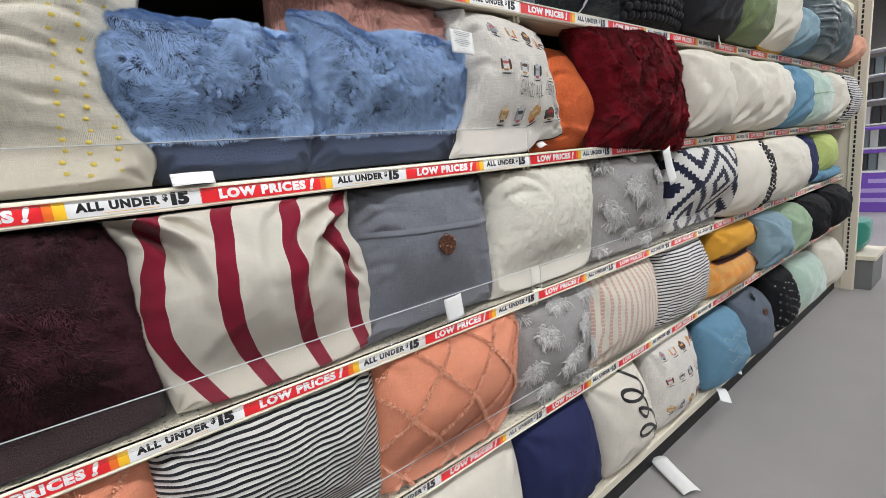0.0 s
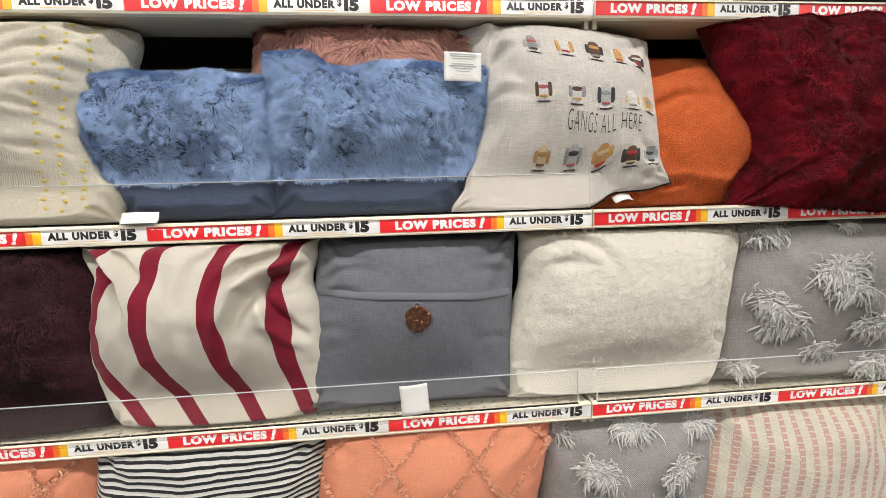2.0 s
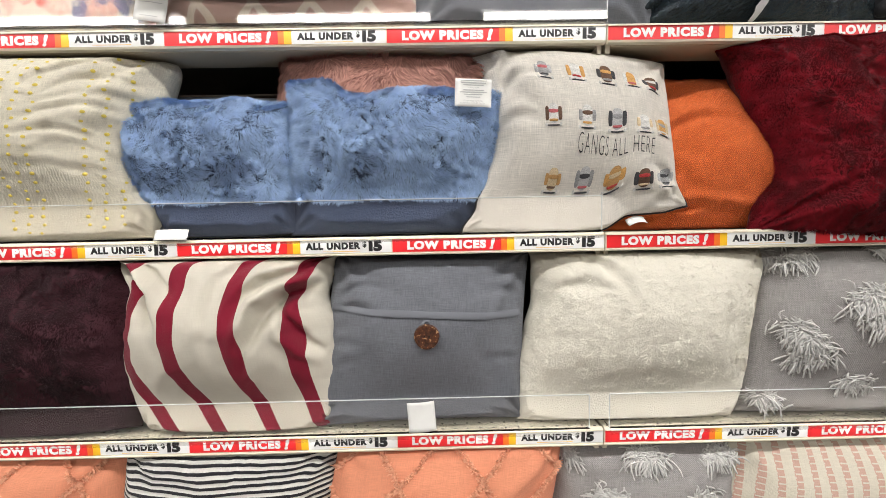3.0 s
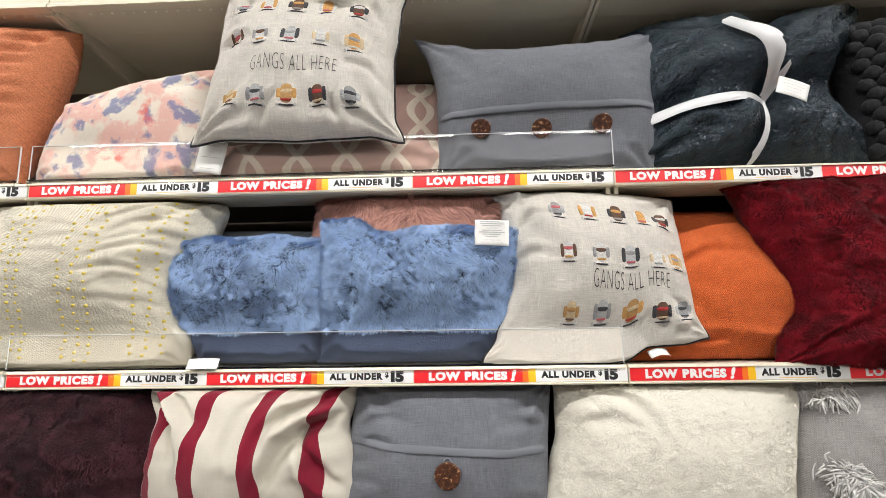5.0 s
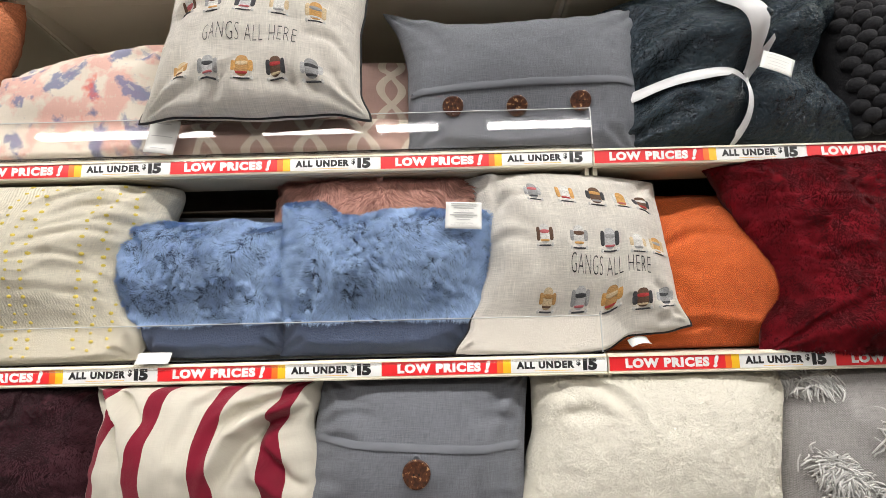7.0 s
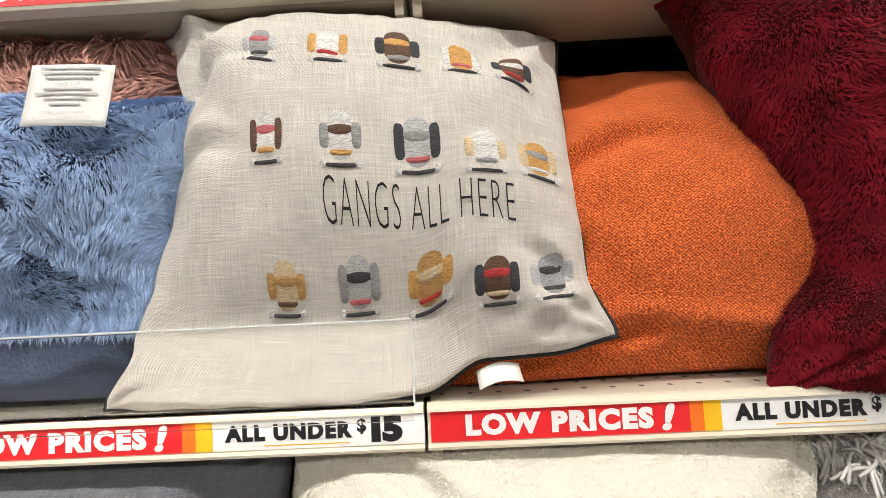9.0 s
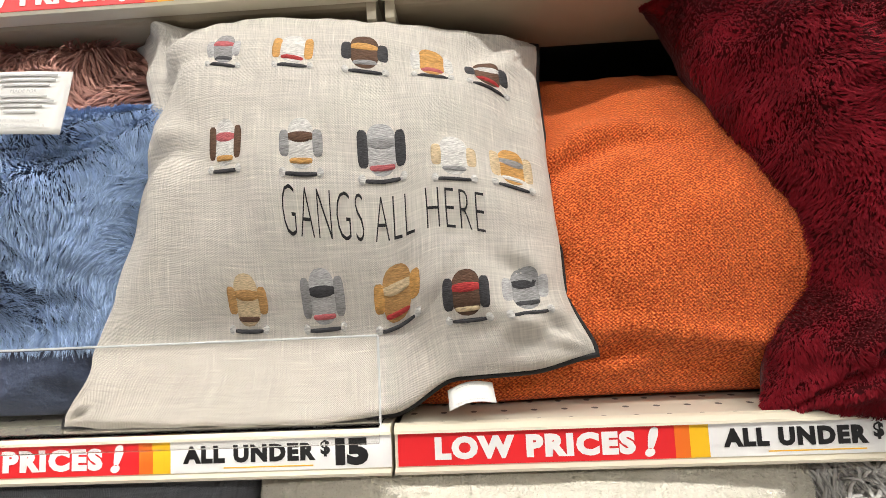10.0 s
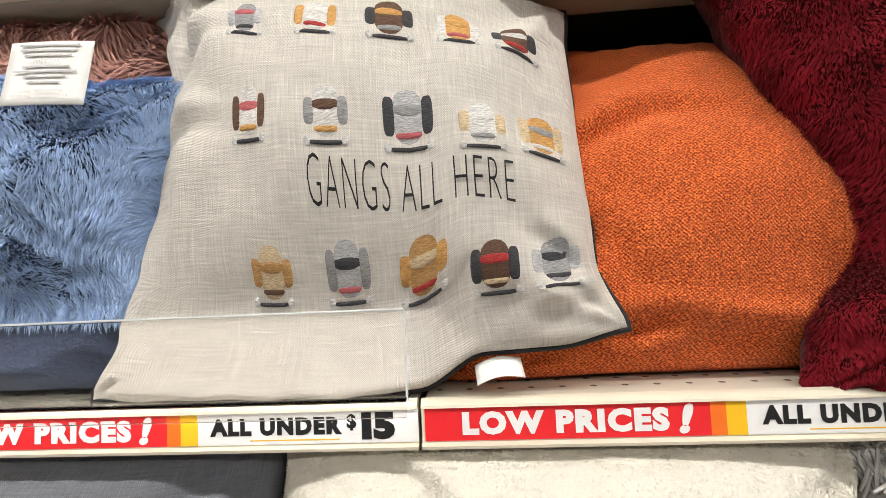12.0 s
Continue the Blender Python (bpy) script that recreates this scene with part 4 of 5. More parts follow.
foil = Cushion(4, (0.090, 2.060), (0.622, 2.122), (0.548, 1.704), (0.055, 1.704), 0.085, 0.26, 8, 0, 0.03, 0.007, 26, 100, 0.022, 2.2, blunt=-0.03,
               edges={"t": (0.0, 0.012, 0.014, -0.004, -0.050, -0.020, 0.0, 0.004, 0.0), "r": (0.0, -0.020, -0.060, -0.095, -0.075, -0.035, -0.010, 0.0)},
               dents=((-0.55, -0.24, 0.10, 0.22, 0.040, 0.036), (0.0, 0.60, 1.85, 0.16, 0.040, 0.034), (0.02, -0.62, 1.45, 0.16, 0.036, 0.034), (0.45, -0.18, -0.05, 0.16, 0.042, 0.034), (0.45, 0.5, 0.9, 0.06, 0.008, 0.008), (0.62, 0.42, 1.2, 0.06, 0.008, 0.008), (-0.5, 0.45, 0.5, 0.06, 0.006, 0.008), (-0.4, -0.65, -0.4, 0.06, 0.006, 0.008), (0.5, -0.6, 0.6, 0.06, 0.006, 0.008), (0.3, 0.3, 0.3, 0.06, 0.008, 0.008)))
foil.build("throw_pillow", "black crinkled velvet pillow tied with white ribbon", CRINKLE, group=G5)
c = Cushion(4, (0.535, 2.06), (0.95, 2.06), (0.95, 1.706), (0.535, 1.706), 0.07, 0.18, 6, 0, 0.03, 0.006, 27)
puffed = c
c.build("throw_pillow", "charcoal puffed faux fur pillow", CHARBASE, group=G5)
# --- third shelf ---
c = Cushion(2, (-1.40, 1.292), (-0.935, 1.292), (-0.918, 0.936), (-1.40, 0.936), 0.05, 0.24, 5, 0, -0.01, 0.020, 30, 48, blunt=0.05, gap=0.010)
c.build("throw_pillow", "dark plum faux fur square pillow", PLUMBASE, group=G3).fur(90000, 0.0095, 0.0010, PLUMFUR, 0.45, (0.2, -0.5), 1.8, 15.0, clump=0.3)
strip3 = Cushion(2, (-0.958, 1.318), (-0.525, 1.305), (-0.535, 0.936), (-0.905, 0.936), 0.045, 0.23, 4, 0, -0.01, 0.006, 31, 96, 0.018, 2.4, blunt=0.02,
                 edges={"l": (0.0, 0.0, -0.006, -0.008, 0.0, 0.012, 0.024, 0.006, 0.0), "r": (0.0, 0.004, 0.006, 0.008, 0.0, -0.022, -0.010, 0.0)},
                 dents=((0.58, 0.40, 0.62, 0.085, 0.055, 0.013), (0.50, 0.62, 0.45, 0.06, 0.022, 0.010), (-0.74, 0.62, -0.85, 0.070, 0.060, 0.014), (-0.6, 0.72, -0.5, 0.05, 0.02, 0.010), (0.72, 0.05, 2.2, 0.07, 0.026, 0.012), (0.35, 0.8, 0.3, 0.06, 0.015, 0.012), (-0.55, -0.5, 0.9, 0.06, 0.012, 0.012), (0.2, -0.6, 1.3, 0.05, 0.012, 0.010), (0.0, 0.3, 1.3, 0.09, 0.008, 0.014)))
strip3.build("throw_pillow", "cream canvas pillow with wine red stripes", STRIPE, group=G3)
but3 = Cushion(2, (-0.525, 1.296), (-0.138, 1.290), (-0.158, 0.945), (-0.575, 0.936), 0.05, 0.18, 8, 0, 0.040, 0.004, 32, 88, 0.014, 2.2, blunt=-0.01,
               dents=((-0.72, 0.55, 0.3, 0.05, 0.007, 0.007), (-0.75, 0.35, 0.1, 0.05, 0.007, 0.007), (0.75, 0.5, -0.2, 0.05, 0.008, 0.010), (-0.82, -0.30, 0.5, 0.04, 0.007, 0.010), (0.84, -0.28, -0.4, 0.04, 0.006, 0.010), (-0.80, -0.05, 0.1, 0.04, 0.004, 0.009)))
but3.build("throw_pillow", "slate grey envelope pillow with a coconut button", GREYCANVAS, group=G3)
c = Cushion(2, (-0.128, 1.305), (0.340, 1.300), (0.272, 0.935), (-0.160, 0.936), 0.05, 0.20, 6, 0, 0.02, 0.005, 33, 130, 0.006, pile=0.0017, blunt=0.02, gap=0.006,
            edges={"l": (0.0, -0.012, -0.014, 0.0, 0.012, 0.008, 0.0), "r": (0.0, 0.002, 0.004, 0.002, 0.006, 0.012, 0.0)}, dents=((-0.5, 0.75, -0.5, 0.07, 0.014, 0.012), (-0.7, 0.5, 0.2, 0.06, 0.010, 0.012), (0.0, -0.45, 0.05, 0.12, 0.006, 0.012)))
c.build("throw_pillow", "cream sherpa fleece square pillow", WOOLBASE, group=G3).fur(50000, 0.0030, 0.0012, WOOL, 0.45, (0, -0.4), 2.4, 40.0)
Cushion(2, (0.28, 1.25), (0.62, 1.25), (0.62, 0.94), (0.28, 0.94), 0.19, 0.10, 6, 0, 0.03, 0.004, 35).build("throw_pillow", "white and black ribbed stripe pillow behind others", BWLINE, group=G3)
tas3 = Cushion(2, (0.350, 1.300), (0.790, 1.290), (0.800, 0.936), (0.285, 0.936), 0.06, 0.19, 6, 0, 0.02, 0.005, 36, 44)
tas3.build("throw_pillow", "grey woven pillow with shaggy yarn tassels", TASSELCLOTH, group=G3)
Cushion(2, (0.86, 1.330), (1.33, 1.290), (1.30, 0.95), (0.80, 0.94), 0.0, 0.19, 6, -6, 0.03, 0.004, 37).build("throw_pillow", "black and white ikat pillow", IKAT, group=G3)
bead = Cushion(2, (1.30, 1.290), (1.76, 1.290), (1.78, 0.936), (1.26, 0.936), 0.01, 0.25, 4, 0, -0.02, 0.008, 38, blunt=0.1)
bead.build("throw_pillow", "cream cotton pillow with rows of black beads", PLAINCREAM, group=G3)
Cushion(2, (1.80, 1.290), (2.38, 1.285), (2.42, 0.936), (1.80, 0.936), 0.01, 0.26, 4, 0, -0.02, 0.008, 39, blunt=0.1).build("throw_pillow", "plump cream cotton pillow on a store shelf", PLAINCREAM, group=G3)
Cushion(2, (2.45, 1.280), (2.85, 1.275), (2.90, 0.936), (2.45, 0.936), 0.06, 0.2, 4, 0, 0.02, 0.006, 40).build("throw_pillow", "navy blue velvet pillow on a store shelf", NAVY, group=G3)
Cushion(2, (2.92, 1.270), (3.32, 1.265), (3.34, 0.99), (2.92, 0.99), 0.05, 0.2, 4, 0, 0.02, 0.006, 41).build("throw_pillow", "lime green cotton pillow on a store shelf", LIME, group=G3)
Cushion(2, (2.88, 1.02), (3.50, 1.02), (3.50, 0.936), (2.88, 0.936), 0.05, 0.2, 4, 0, 0.02, 0.006, 42).build("throw_pillow", "royal blue cotton pillow lying flat", TEALBLUE, group=G3)
# --- fourth shelf, further bays ---
for k, (x, mt, lb) in enumerate(((0.88, PLAINCREAM, "oatmeal cotton pillow on a store shelf"), (1.27, PLAINCREAM, "oatmeal cotton pillow on a store shelf"), (1.60, PLAINCREAM, "plump cream cotton pillow on a store shelf"),
                                 (2.02, TEALBLUE, "teal blue fluffy pillow on a store shelf"), (2.36, MINT, "mint green pillow with a button"), (2.86, PLAINCREAM, "cream pillow with a black beaded edge"), (3.2, TICKING, "grey and white striped pillow"))):
    w = (0.36, 0.32, 0.42, 0.34, 0.46, 0.34, 0.36)[k]
    far4.append(Cushion(3, (x, 1.665), (x + w, 1.665), (x + w, 1.318), (x, 1.318), 0.02, 0.26, 5, 0, 0.02, 0.012, 50 + k, 40, 0.02, blunt=0.10).build("throw_pillow", lb, mt, group=G4))
# --- fifth shelf, further bays ---
for k, (x, w, h, mt, lb) in enumerate(((0.93, 0.42, 0.40, CHARBASE, "charcoal faux fur pillow on a store shelf"), (1.30, 0.42, 0.40, GREEN, "mottled green velvet pillow"), (1.72, 0.36, 0.38, PLAINCREAM, "cream pillow with a yellow trim"),
                                       (2.05, 0.34, 0.26, DUSTBLUE, "pale blue cotton pillow on a store shelf"), (2.36, 0.52, 0.42, STEEL, "dark blue grey pleated satin pillow"), (2.86, 0.40, 0.42, STEEL, "blue grey satin pillow on a store shelf"), (3.22, 0.40, 0.22, CORAL, "pale coral cotton pillow on a store shelf"))):
    far5.append(Cushion(4, (x, 1.706 + h), (x + w, 1.706 + h), (x + w, 1.706), (x, 1.706), 0.02, 0.26, 5, 0, 0.03, 0.012, 60 + k, 40, 0.02, blunt=0.08).build("throw_pillow", lb, mt, group=G5))
# --- second shelf ---
od_l = Cushion(1, (-1.42, 0.912), (-0.955, 0.905), (-0.95, 0.57), (-1.42, 0.57), 0.05, 0.2, 5, 0, 0.02, 0.006, 70, 44)
od_l.build("throw_pillow", "peach cotton pillow with tufted diamonds", PEACH, group=G2)
Cushion(1, (-0.965, 0.915), (-0.530, 0.905), (-0.560, 0.572), (-0.960, 0.572), 0.045, 0.22, 4, 0, 0.02, 0.008, 71, 50, 0.016).build("throw_pillow", "white pillow with black ribbed stripes", BWLINE, group=G2)
od = Cushion(1, (-0.530, 0.905), (-0.065, 0.925), (-0.150, 0.572), (-0.575, 0.572), 0.035, 0.23, 5, 0, 0.0, 0.006, 72, 56, sharp=2.4)
od.build("throw_pillow", "peach cotton pillow with tufted diamonds", PEACH, group=G2)
tas2 = Cushion(1, (-0.085, 0.895), (0.300, 0.895), (0.27, 0.572), (-0.105, 0.572), 0.055, 0.18, 6, 0, 0.02, 0.005, 73, 40)
tas2.build("throw_pillow", "grey woven pillow with shaggy yarn tassels", TASSELCLOTH, group=G2)
Cushion(1, (0.285, 0.902), (0.730, 0.898), (0.70, 0.572), (0.195, 0.572), 0.05, 0.2, 6, 0, 0.03, 0.005, 74, 48).build("throw_pillow", "cream pillow with rows of pink dashes", DASH, group=G2)
Cushion(1, (0.760, 0.905), (1.165, 0.900), (1.16, 0.572), (0.70, 0.572), 0.05, 0.2, 5, 0, 0.02, 0.009, 75, 44, 0.016).build("throw_pillow", "white pillow with thin black ticking stripes", TICKING, group=G2)
must = Cushion(1, (1.24, 0.905), (1.68, 0.900), (1.74, 0.74), (1.22, 0.74), 0.04, 0.2, 4, 0, 0.02, 0.006, 76)
must.build("throw_pillow", "mustard yellow pillow stacked and tied with brown ribbon", MUSTARD, group=G2)
must2 = Cushion(1, (1.22, 0.745), (1.70, 0.740), (1.72, 0.572), (1.18, 0.572), 0.04, 0.2, 4, 0, 0.02, 0.006, 77)
must2.build("throw_pillow", "mustard plaid pillow under another", PLAID, group=G2)
for k, (x, w, mt, lb) in enumerate(((1.78, 0.30, DUSTBLUE, "dusty blue cotton pillow on a store shelf"), (2.08, 0.38, SAGE, "sage green cotton pillow on a store shelf"), (2.50, 0.44, BLACKCLOTH, "black velvet pillow on a store shelf"), (3.05, 0.50, BLACKCLOTH, "black velvet pillow on a store shelf"))):
    far2.append(Cushion(1, (x, 0.89), (x + w, 0.885), (x + w, 0.572), (x, 0.572), 0.02, 0.26, 5, 0, 0.02, 0.012, 80 + k, 40, 0.02, blunt=0.10).build("throw_pillow", lb, mt, group=G2))
# --- base deck ---
Cushion(0, (-0.55, 0.535), (-0.105, 0.525), (-0.10, 0.142), (-0.55, 0.142), 0.05, 0.2, 5, 0, 0.02, 0.006, 90).build("throw_pillow", "cream cotton pillow with a black edge trim", PLAINCREAM, group=G1)
Cushion(0, (-0.110, 0.520), (0.245, 0.510), (0.285, 0.142), (-0.11, 0.142), 0.04, 0.2, 5, 0, 0.02, 0.006, 91).build("throw_pillow", "navy blue velvet pillow on a store shelf", NAVY, group=G1)
script = Cushion(0, (0.235, 0.535), (0.560, 0.525), (0.660, 0.160), (0.290, 0.142), 0.03, 0.18, 8, 0, 0.03, 0.005, 92, 44)
script.build("throw_pillow", "white cotton pillow with a looping black line", PLAINCREAM, group=G1)
gang1 = Cushion(0, (0.640, 0.520), (1.020, 0.530), (1.060, 0.150), (0.650, 0.142), 0.04, 0.19, 6, 0, 0.03, 0.005, 93, 44)
gang1.build("throw_pillow", "white linen pillow with embroidered badges", LINEN, group=G1)
for k, (x, w, h, mt, lb) in enumerate(((1.10, 0.44, 0.34, TEALBLUE, "washed blue cotton pillow with faded print"), (1.50, 0.40, 0.35, DENIM, "grey denim pillow with a button"), (1.95, 0.42, 0.38, BLACKCLOTH, "black sequinned pillow on the base deck"),
                                       (2.42, 0.58, 0.34, MINT, "mint green velvet pillow on a store shelf"), (3.02, 0.48, 0.36, PLAINCREAM, "cream cotton pillow on a store shelf"))):
    far1.append(Cushion(0, (x, 0.142 + h), (x + w * 0.85, 0.142 + h), (x + w, 0.142), (x, 0.142), 0.02, 0.24, 8, 0, 0.0, 0.010, 95 + k, 30, blunt=0.08).build("throw_pillow", lb, mt, group=G1))

# ---- what is sewn on, tied round or hung from the cushions ----
# thread tones of the fifteen badges: field, side lobes, cross band, stripe
TONES = ((1, 8, 9, 4), (6, 2, 6, 7), (3, 4, 2, 1), (2, 6, 2, 9), (3, 4, 6, 7),
         (6, 3, 9, 2), (6, 1, 3, 2), (8, 4, 1, 9), (6, 5, 6, 1), (2, 5, 1, 6),
         (5, 0, 0, 3), (8, 1, 4, 9), (0, 2, 5, 7), (3, 4, 7, 5), (1, 8, 4, 4))


def badges(c, xs, rows, size):
    """Rows of small embroidered badges: a round field with two side lobes, a cross band, a stripe and a bar with knobbed ends."""
    k = 0
    for x_shift, z, slope in rows:
        for i, x in enumerate(xs):
            s, t = c.find(x + x_shift, z + slope * (x - xs[0]))
            f, l, b, d = (PATCHES[q] for q in TONES[k % 15])
            w = size * (0.92 + 0.16 * ((k * 7) % 5) / 5)
            m = c.patch("badge", ring(s, t + w * 0.04, w * 0.30, w * 0.42, 20, 0.8), f, 0.0009, "small embroidered badge in coloured thread")
            for q in (-1, 1):
                c.patch("lobe", ring(s + q * w * 0.36, t + w * 0.03, w * 0.11, w * (0.30 if k % 2 else 0.22), 14, 0.6), l, 0.0012, parent=m)
                c.patch("knob", ring(s + q * w * 0.40, t - w * 0.44, w * 0.075, w * 0.085, 10), PATCHES[6], 0.0016, parent=m)
            c.patch("cross_band", ring(s, t + w * 0.13, w * 0.29, w * 0.105, 16, 0.7), b, 0.0015, parent=m)
            c.patch("stripe", ring(s, t - w * 0.25, w * 0.25, w * 0.055, 12, 0.6), d, 0.0015, parent=m)
            c.patch("bar", ring(s, t - w * 0.46, w * 0.36, w * 0.035, 12, 0.4), PATCHES[4], 0.0017, parent=m)
            k += 1


XS4 = (-0.108, -0.050, 0.006, 0.057, 0.101)
badges(gang4, XS4, ((-0.014, 1.620, -0.12), (0.0, 1.534, -0.11), (0.004, 1.418, 0.0)), 0.041)
s0, t0 = gang4.find(0.004, 1.474)
gang4.words("GANGS ALL HERE", s0, t0, (0.164, 0.029), PRINT_BLACK, -0.0006, "thin black words GANGS ALL HERE", -0.09, 1.12)
XS5 = (-0.752, -0.695, -0.634, -0.574, -0.512)
badges(gang5, XS5, ((0.007, 2.050, -0.10), (0.0, 1.974, -0.10), (-0.005, 1.846, -0.04)), 0.043)
s0, t0 = gang5.find(-0.626, 1.900)
gang5.words("GANGS ALL HERE", s0, t0, (0.186, 0.031), PRINT_BLACK, -0.0007, "thin black words GANGS ALL HERE", -0.04, 1.12)
badges(gang1, (0.72, 0.79, 0.86, 0.93, 0.985), ((0, 0.47, 0), (0, 0.37, 0), (0, 0.25, 0)), 0.045)


def button(c, x, z, r, label="round polished coconut shell button"):
    """A domed coconut button with a rim and two holes, and its loop."""
    s, t = c.find(x, z)
    p, n = c.at(s, t, 0.004), c.normal(2 * s / c.w, 2 * t / c.h)
    q = n.to_track_quat("Z", "Y").to_matrix()
    prof = ((0.0, 0.0045), (0.45, 0.0042), (0.80, 0.0038), (0.92, 0.0045), (1.0, 0.003), (0.98, -0.001), (0.7, -0.004))
    verts, faces, k = [], [], 24
    for a, h in prof:
        for i in range(k):
            w = 1 + 0.02 * math.sin(3 * i * 2 * math.pi / k)
            verts.append(p + q @ Vector((a * r * w * math.cos(i * 2 * math.pi / k), a * r * w * math.sin(i * 2 * math.pi / k), h)))
    for j in range(len(prof) - 1):
        for i in range(k):
            faces.append((j * k + i, (j + 1) * k + i, (j + 1) * k + (i + 1) % k, j * k + (i + 1) % k))
    b = c.add("button", verts, faces, COCONUT, label)
    for d in (-1, 1):
        v, f = [], []
        for i in range(8):
            v.append(p + q @ Vector((d * r * 0.18 + r * 0.07 * math.cos(i * math.pi / 4), r * 0.07 * math.sin(i * math.pi / 4), 0.0052)))
        c.add("hole", v, [tuple(range(8))], PIPE, parent=b)


def flap(c, z0, z1, x0, x1, loops=()):
    """A stitched flap edge: a raised folded band across the face."""
    path = [c.find(x0 + (x1 - x0) * i / 40, z0 + (z1 - z0) * i / 40) for i in range(41)]
    c.ribbon("flap_hem", path, 0.013, GREYCANVAS, 0.0042, "stitched hem of the envelope flap")


flap(but3, 1.182, 1.164, -0.525, -0.165)
but3.ribbon("button_loop", [but3.find(-0.343 + 0.009 * math.sin(q), 1.150 + 0.013 * math.cos(q)) for q in (2.2, 1.2, 0.4, -0.4, -1.2, -2.2)], 0.004, GREYCANVAS, 0.004, "folded cloth button loop")
button(but3, -0.343, 1.135, 0.0235)
flap(but5, 1.828, 1.842, -0.365, 0.092)
for bx, bz in ((-0.264, 1.797), (-0.140, 1.795), (-0.017, 1.801)):
    button(but5, bx, bz, 0.0205)


def tuft(verts, faces, p, n, count, length, r, rnd):
    """A shaggy bunch of cut cords that spread from a short sewn line and droop."""
    q = n.to_track_quat("Z", "Y").to_matrix()
    along = rnd.uniform(-0.5, 0.5)
    for _ in range(count):
        a = rnd.uniform(0, 2 * math.pi)
        o = rnd.gauss(0, 0.55) * length
        pos = p + q @ Vector((o * math.cos(along), o * math.sin(along), 0)) + q @ Vector((rnd.gauss(0, 0.22) * length, rnd.gauss(0, 0.22) * length, 0.001))
        d = (q @ Vector((math.cos(a), math.sin(a), rnd.uniform(0.15, 0.9)))).normalized()
        l = length * rnd.uniform(0.55, 1.15)
        side = d.cross(Vector((0.3, 0.5, 0.8))).normalized()
        up = d.cross(side)
        base, wob, bend = len(verts), rnd.uniform(-3, 3), rnd.uniform(0.04, 0.16)
        for k in range(5):
            f = k / 4
            c = pos + d * (l * f) + side * (l * bend * math.sin(f * 4 + wob)) + Vector((0, 0, -0.35 * l * f * f)) - n * (0.34 * l * f * f)
            rr = r * (0.8, 1.0, 1.0, 1.1, 0.85)[k]
            for j in range(4):
                w = j * math.pi / 2
                verts.append(c + (side * math.cos(w) + up * math.sin(w)) * rr)
            if k:
                b = base + 4 * (k - 1)
                faces += [(b + j, b + (j + 1) % 4, b + 4 + (j + 1) % 4, b + 4 + j) for j in range(4)]
        faces.append((base + 16, base + 17, base + 18, base + 19))


def tassels(c, spots, r=0.0016):
    rnd = random.Random(c.seed)
    for x, z, count, length in spots:
        s, t = c.find(x, z)
        verts, faces = [], []
        tuft(verts, faces, c.at(s, t, 0.001), c.normal(2 * s / c.w, 2 * t / c.h), count * 2, length, r, rnd)
        c.add("tassel", verts, faces, YARN, "shaggy pale grey yarn tassel")


tassels(tas3, ((0.345, 1.262, 150, 0.030), (0.400, 1.262, 130, 0.028), (0.505, 1.185, 190, 0.034), (0.520, 1.150, 160, 0.032), (0.385, 1.115, 170, 0.032), (0.395, 1.075, 150, 0.030), (0.590, 1.070, 170, 0.032), (0.490, 1.018, 70, 0.026),
               (0.325, 0.985, 70, 0.026), (0.565, 1.272, 80, 0.026), (0.680, 1.200, 170, 0.032), (0.720, 1.050, 170, 0.032), (0.610, 0.975, 90, 0.028)))
tassels(tas2, ((-0.065, 0.868, 120, 0.028), (0.088, 0.866, 170, 0.032), (0.235, 0.862, 140, 0.030), (0.012, 0.795, 180, 0.032), (0.178, 0.785, 180, 0.032), (-0.050, 0.700, 150, 0.030), (0.095, 0.700, 170, 0.032), (0.225, 0.690, 140, 0.030), (0.020, 0.620, 120, 0.030), (0.160, 0.615, 120, 0.030)))


def tufted(c, x0, z0, step, rise):
    """Crossing lines of frayed fringe that make diamonds."""
    rnd = random.Random(c.seed)
    s0, t0 = c.find(x0, z0)
    for sign in (-1, 1):
        for k in range(-4, 5):
            verts, faces = [], []
            n = 260
            for i in range(n):
                t = (i / n - 0.5) * c.h * 0.97
                s = s0 + k * step + sign * (t - t0) * rise + 0.003 * math.sin(t * 60 + k)
                if abs(s) > c.w / 2 * 0.96:
                    continue
                nn = c.normal(2 * s / c.w, 2 * t / c.h)
                for _ in range(5):
                    p = c.at(s + rnd.uniform(-0.005, 0.005), t + rnd.uniform(-0.002, 0.002), 0.0002)
                    d = Vector((rnd.uniform(-1, 1), 0, rnd.uniform(-1, 0.7)))
                    e = p + d * 0.006 + nn * rnd.uniform(0.003, 0.0075)
                    w = d.cross(nn).normalized() * 0.0011 if d.cross(nn).length > 1e-6 else Vector((0.001, 0, 0))
                    m = p + (e - p) * 0.5 + nn * 0.0025
                    o = len(verts)
                    verts += [p - w, p + w, m + w, m - w, e]
                    faces += [(o, o + 1, o + 2, o + 3), (o + 3, o + 2, o + 4)]
            if verts:
                tagged(c.add("fringe_line", verts, faces, PEACHFRINGE, "frayed raised peach fringe"), kind="stuff")


tufted(od, -0.400, 0.850, 0.150, 0.95)
tufted(od_l, -1.030, 0.850, 0.150, 0.95)


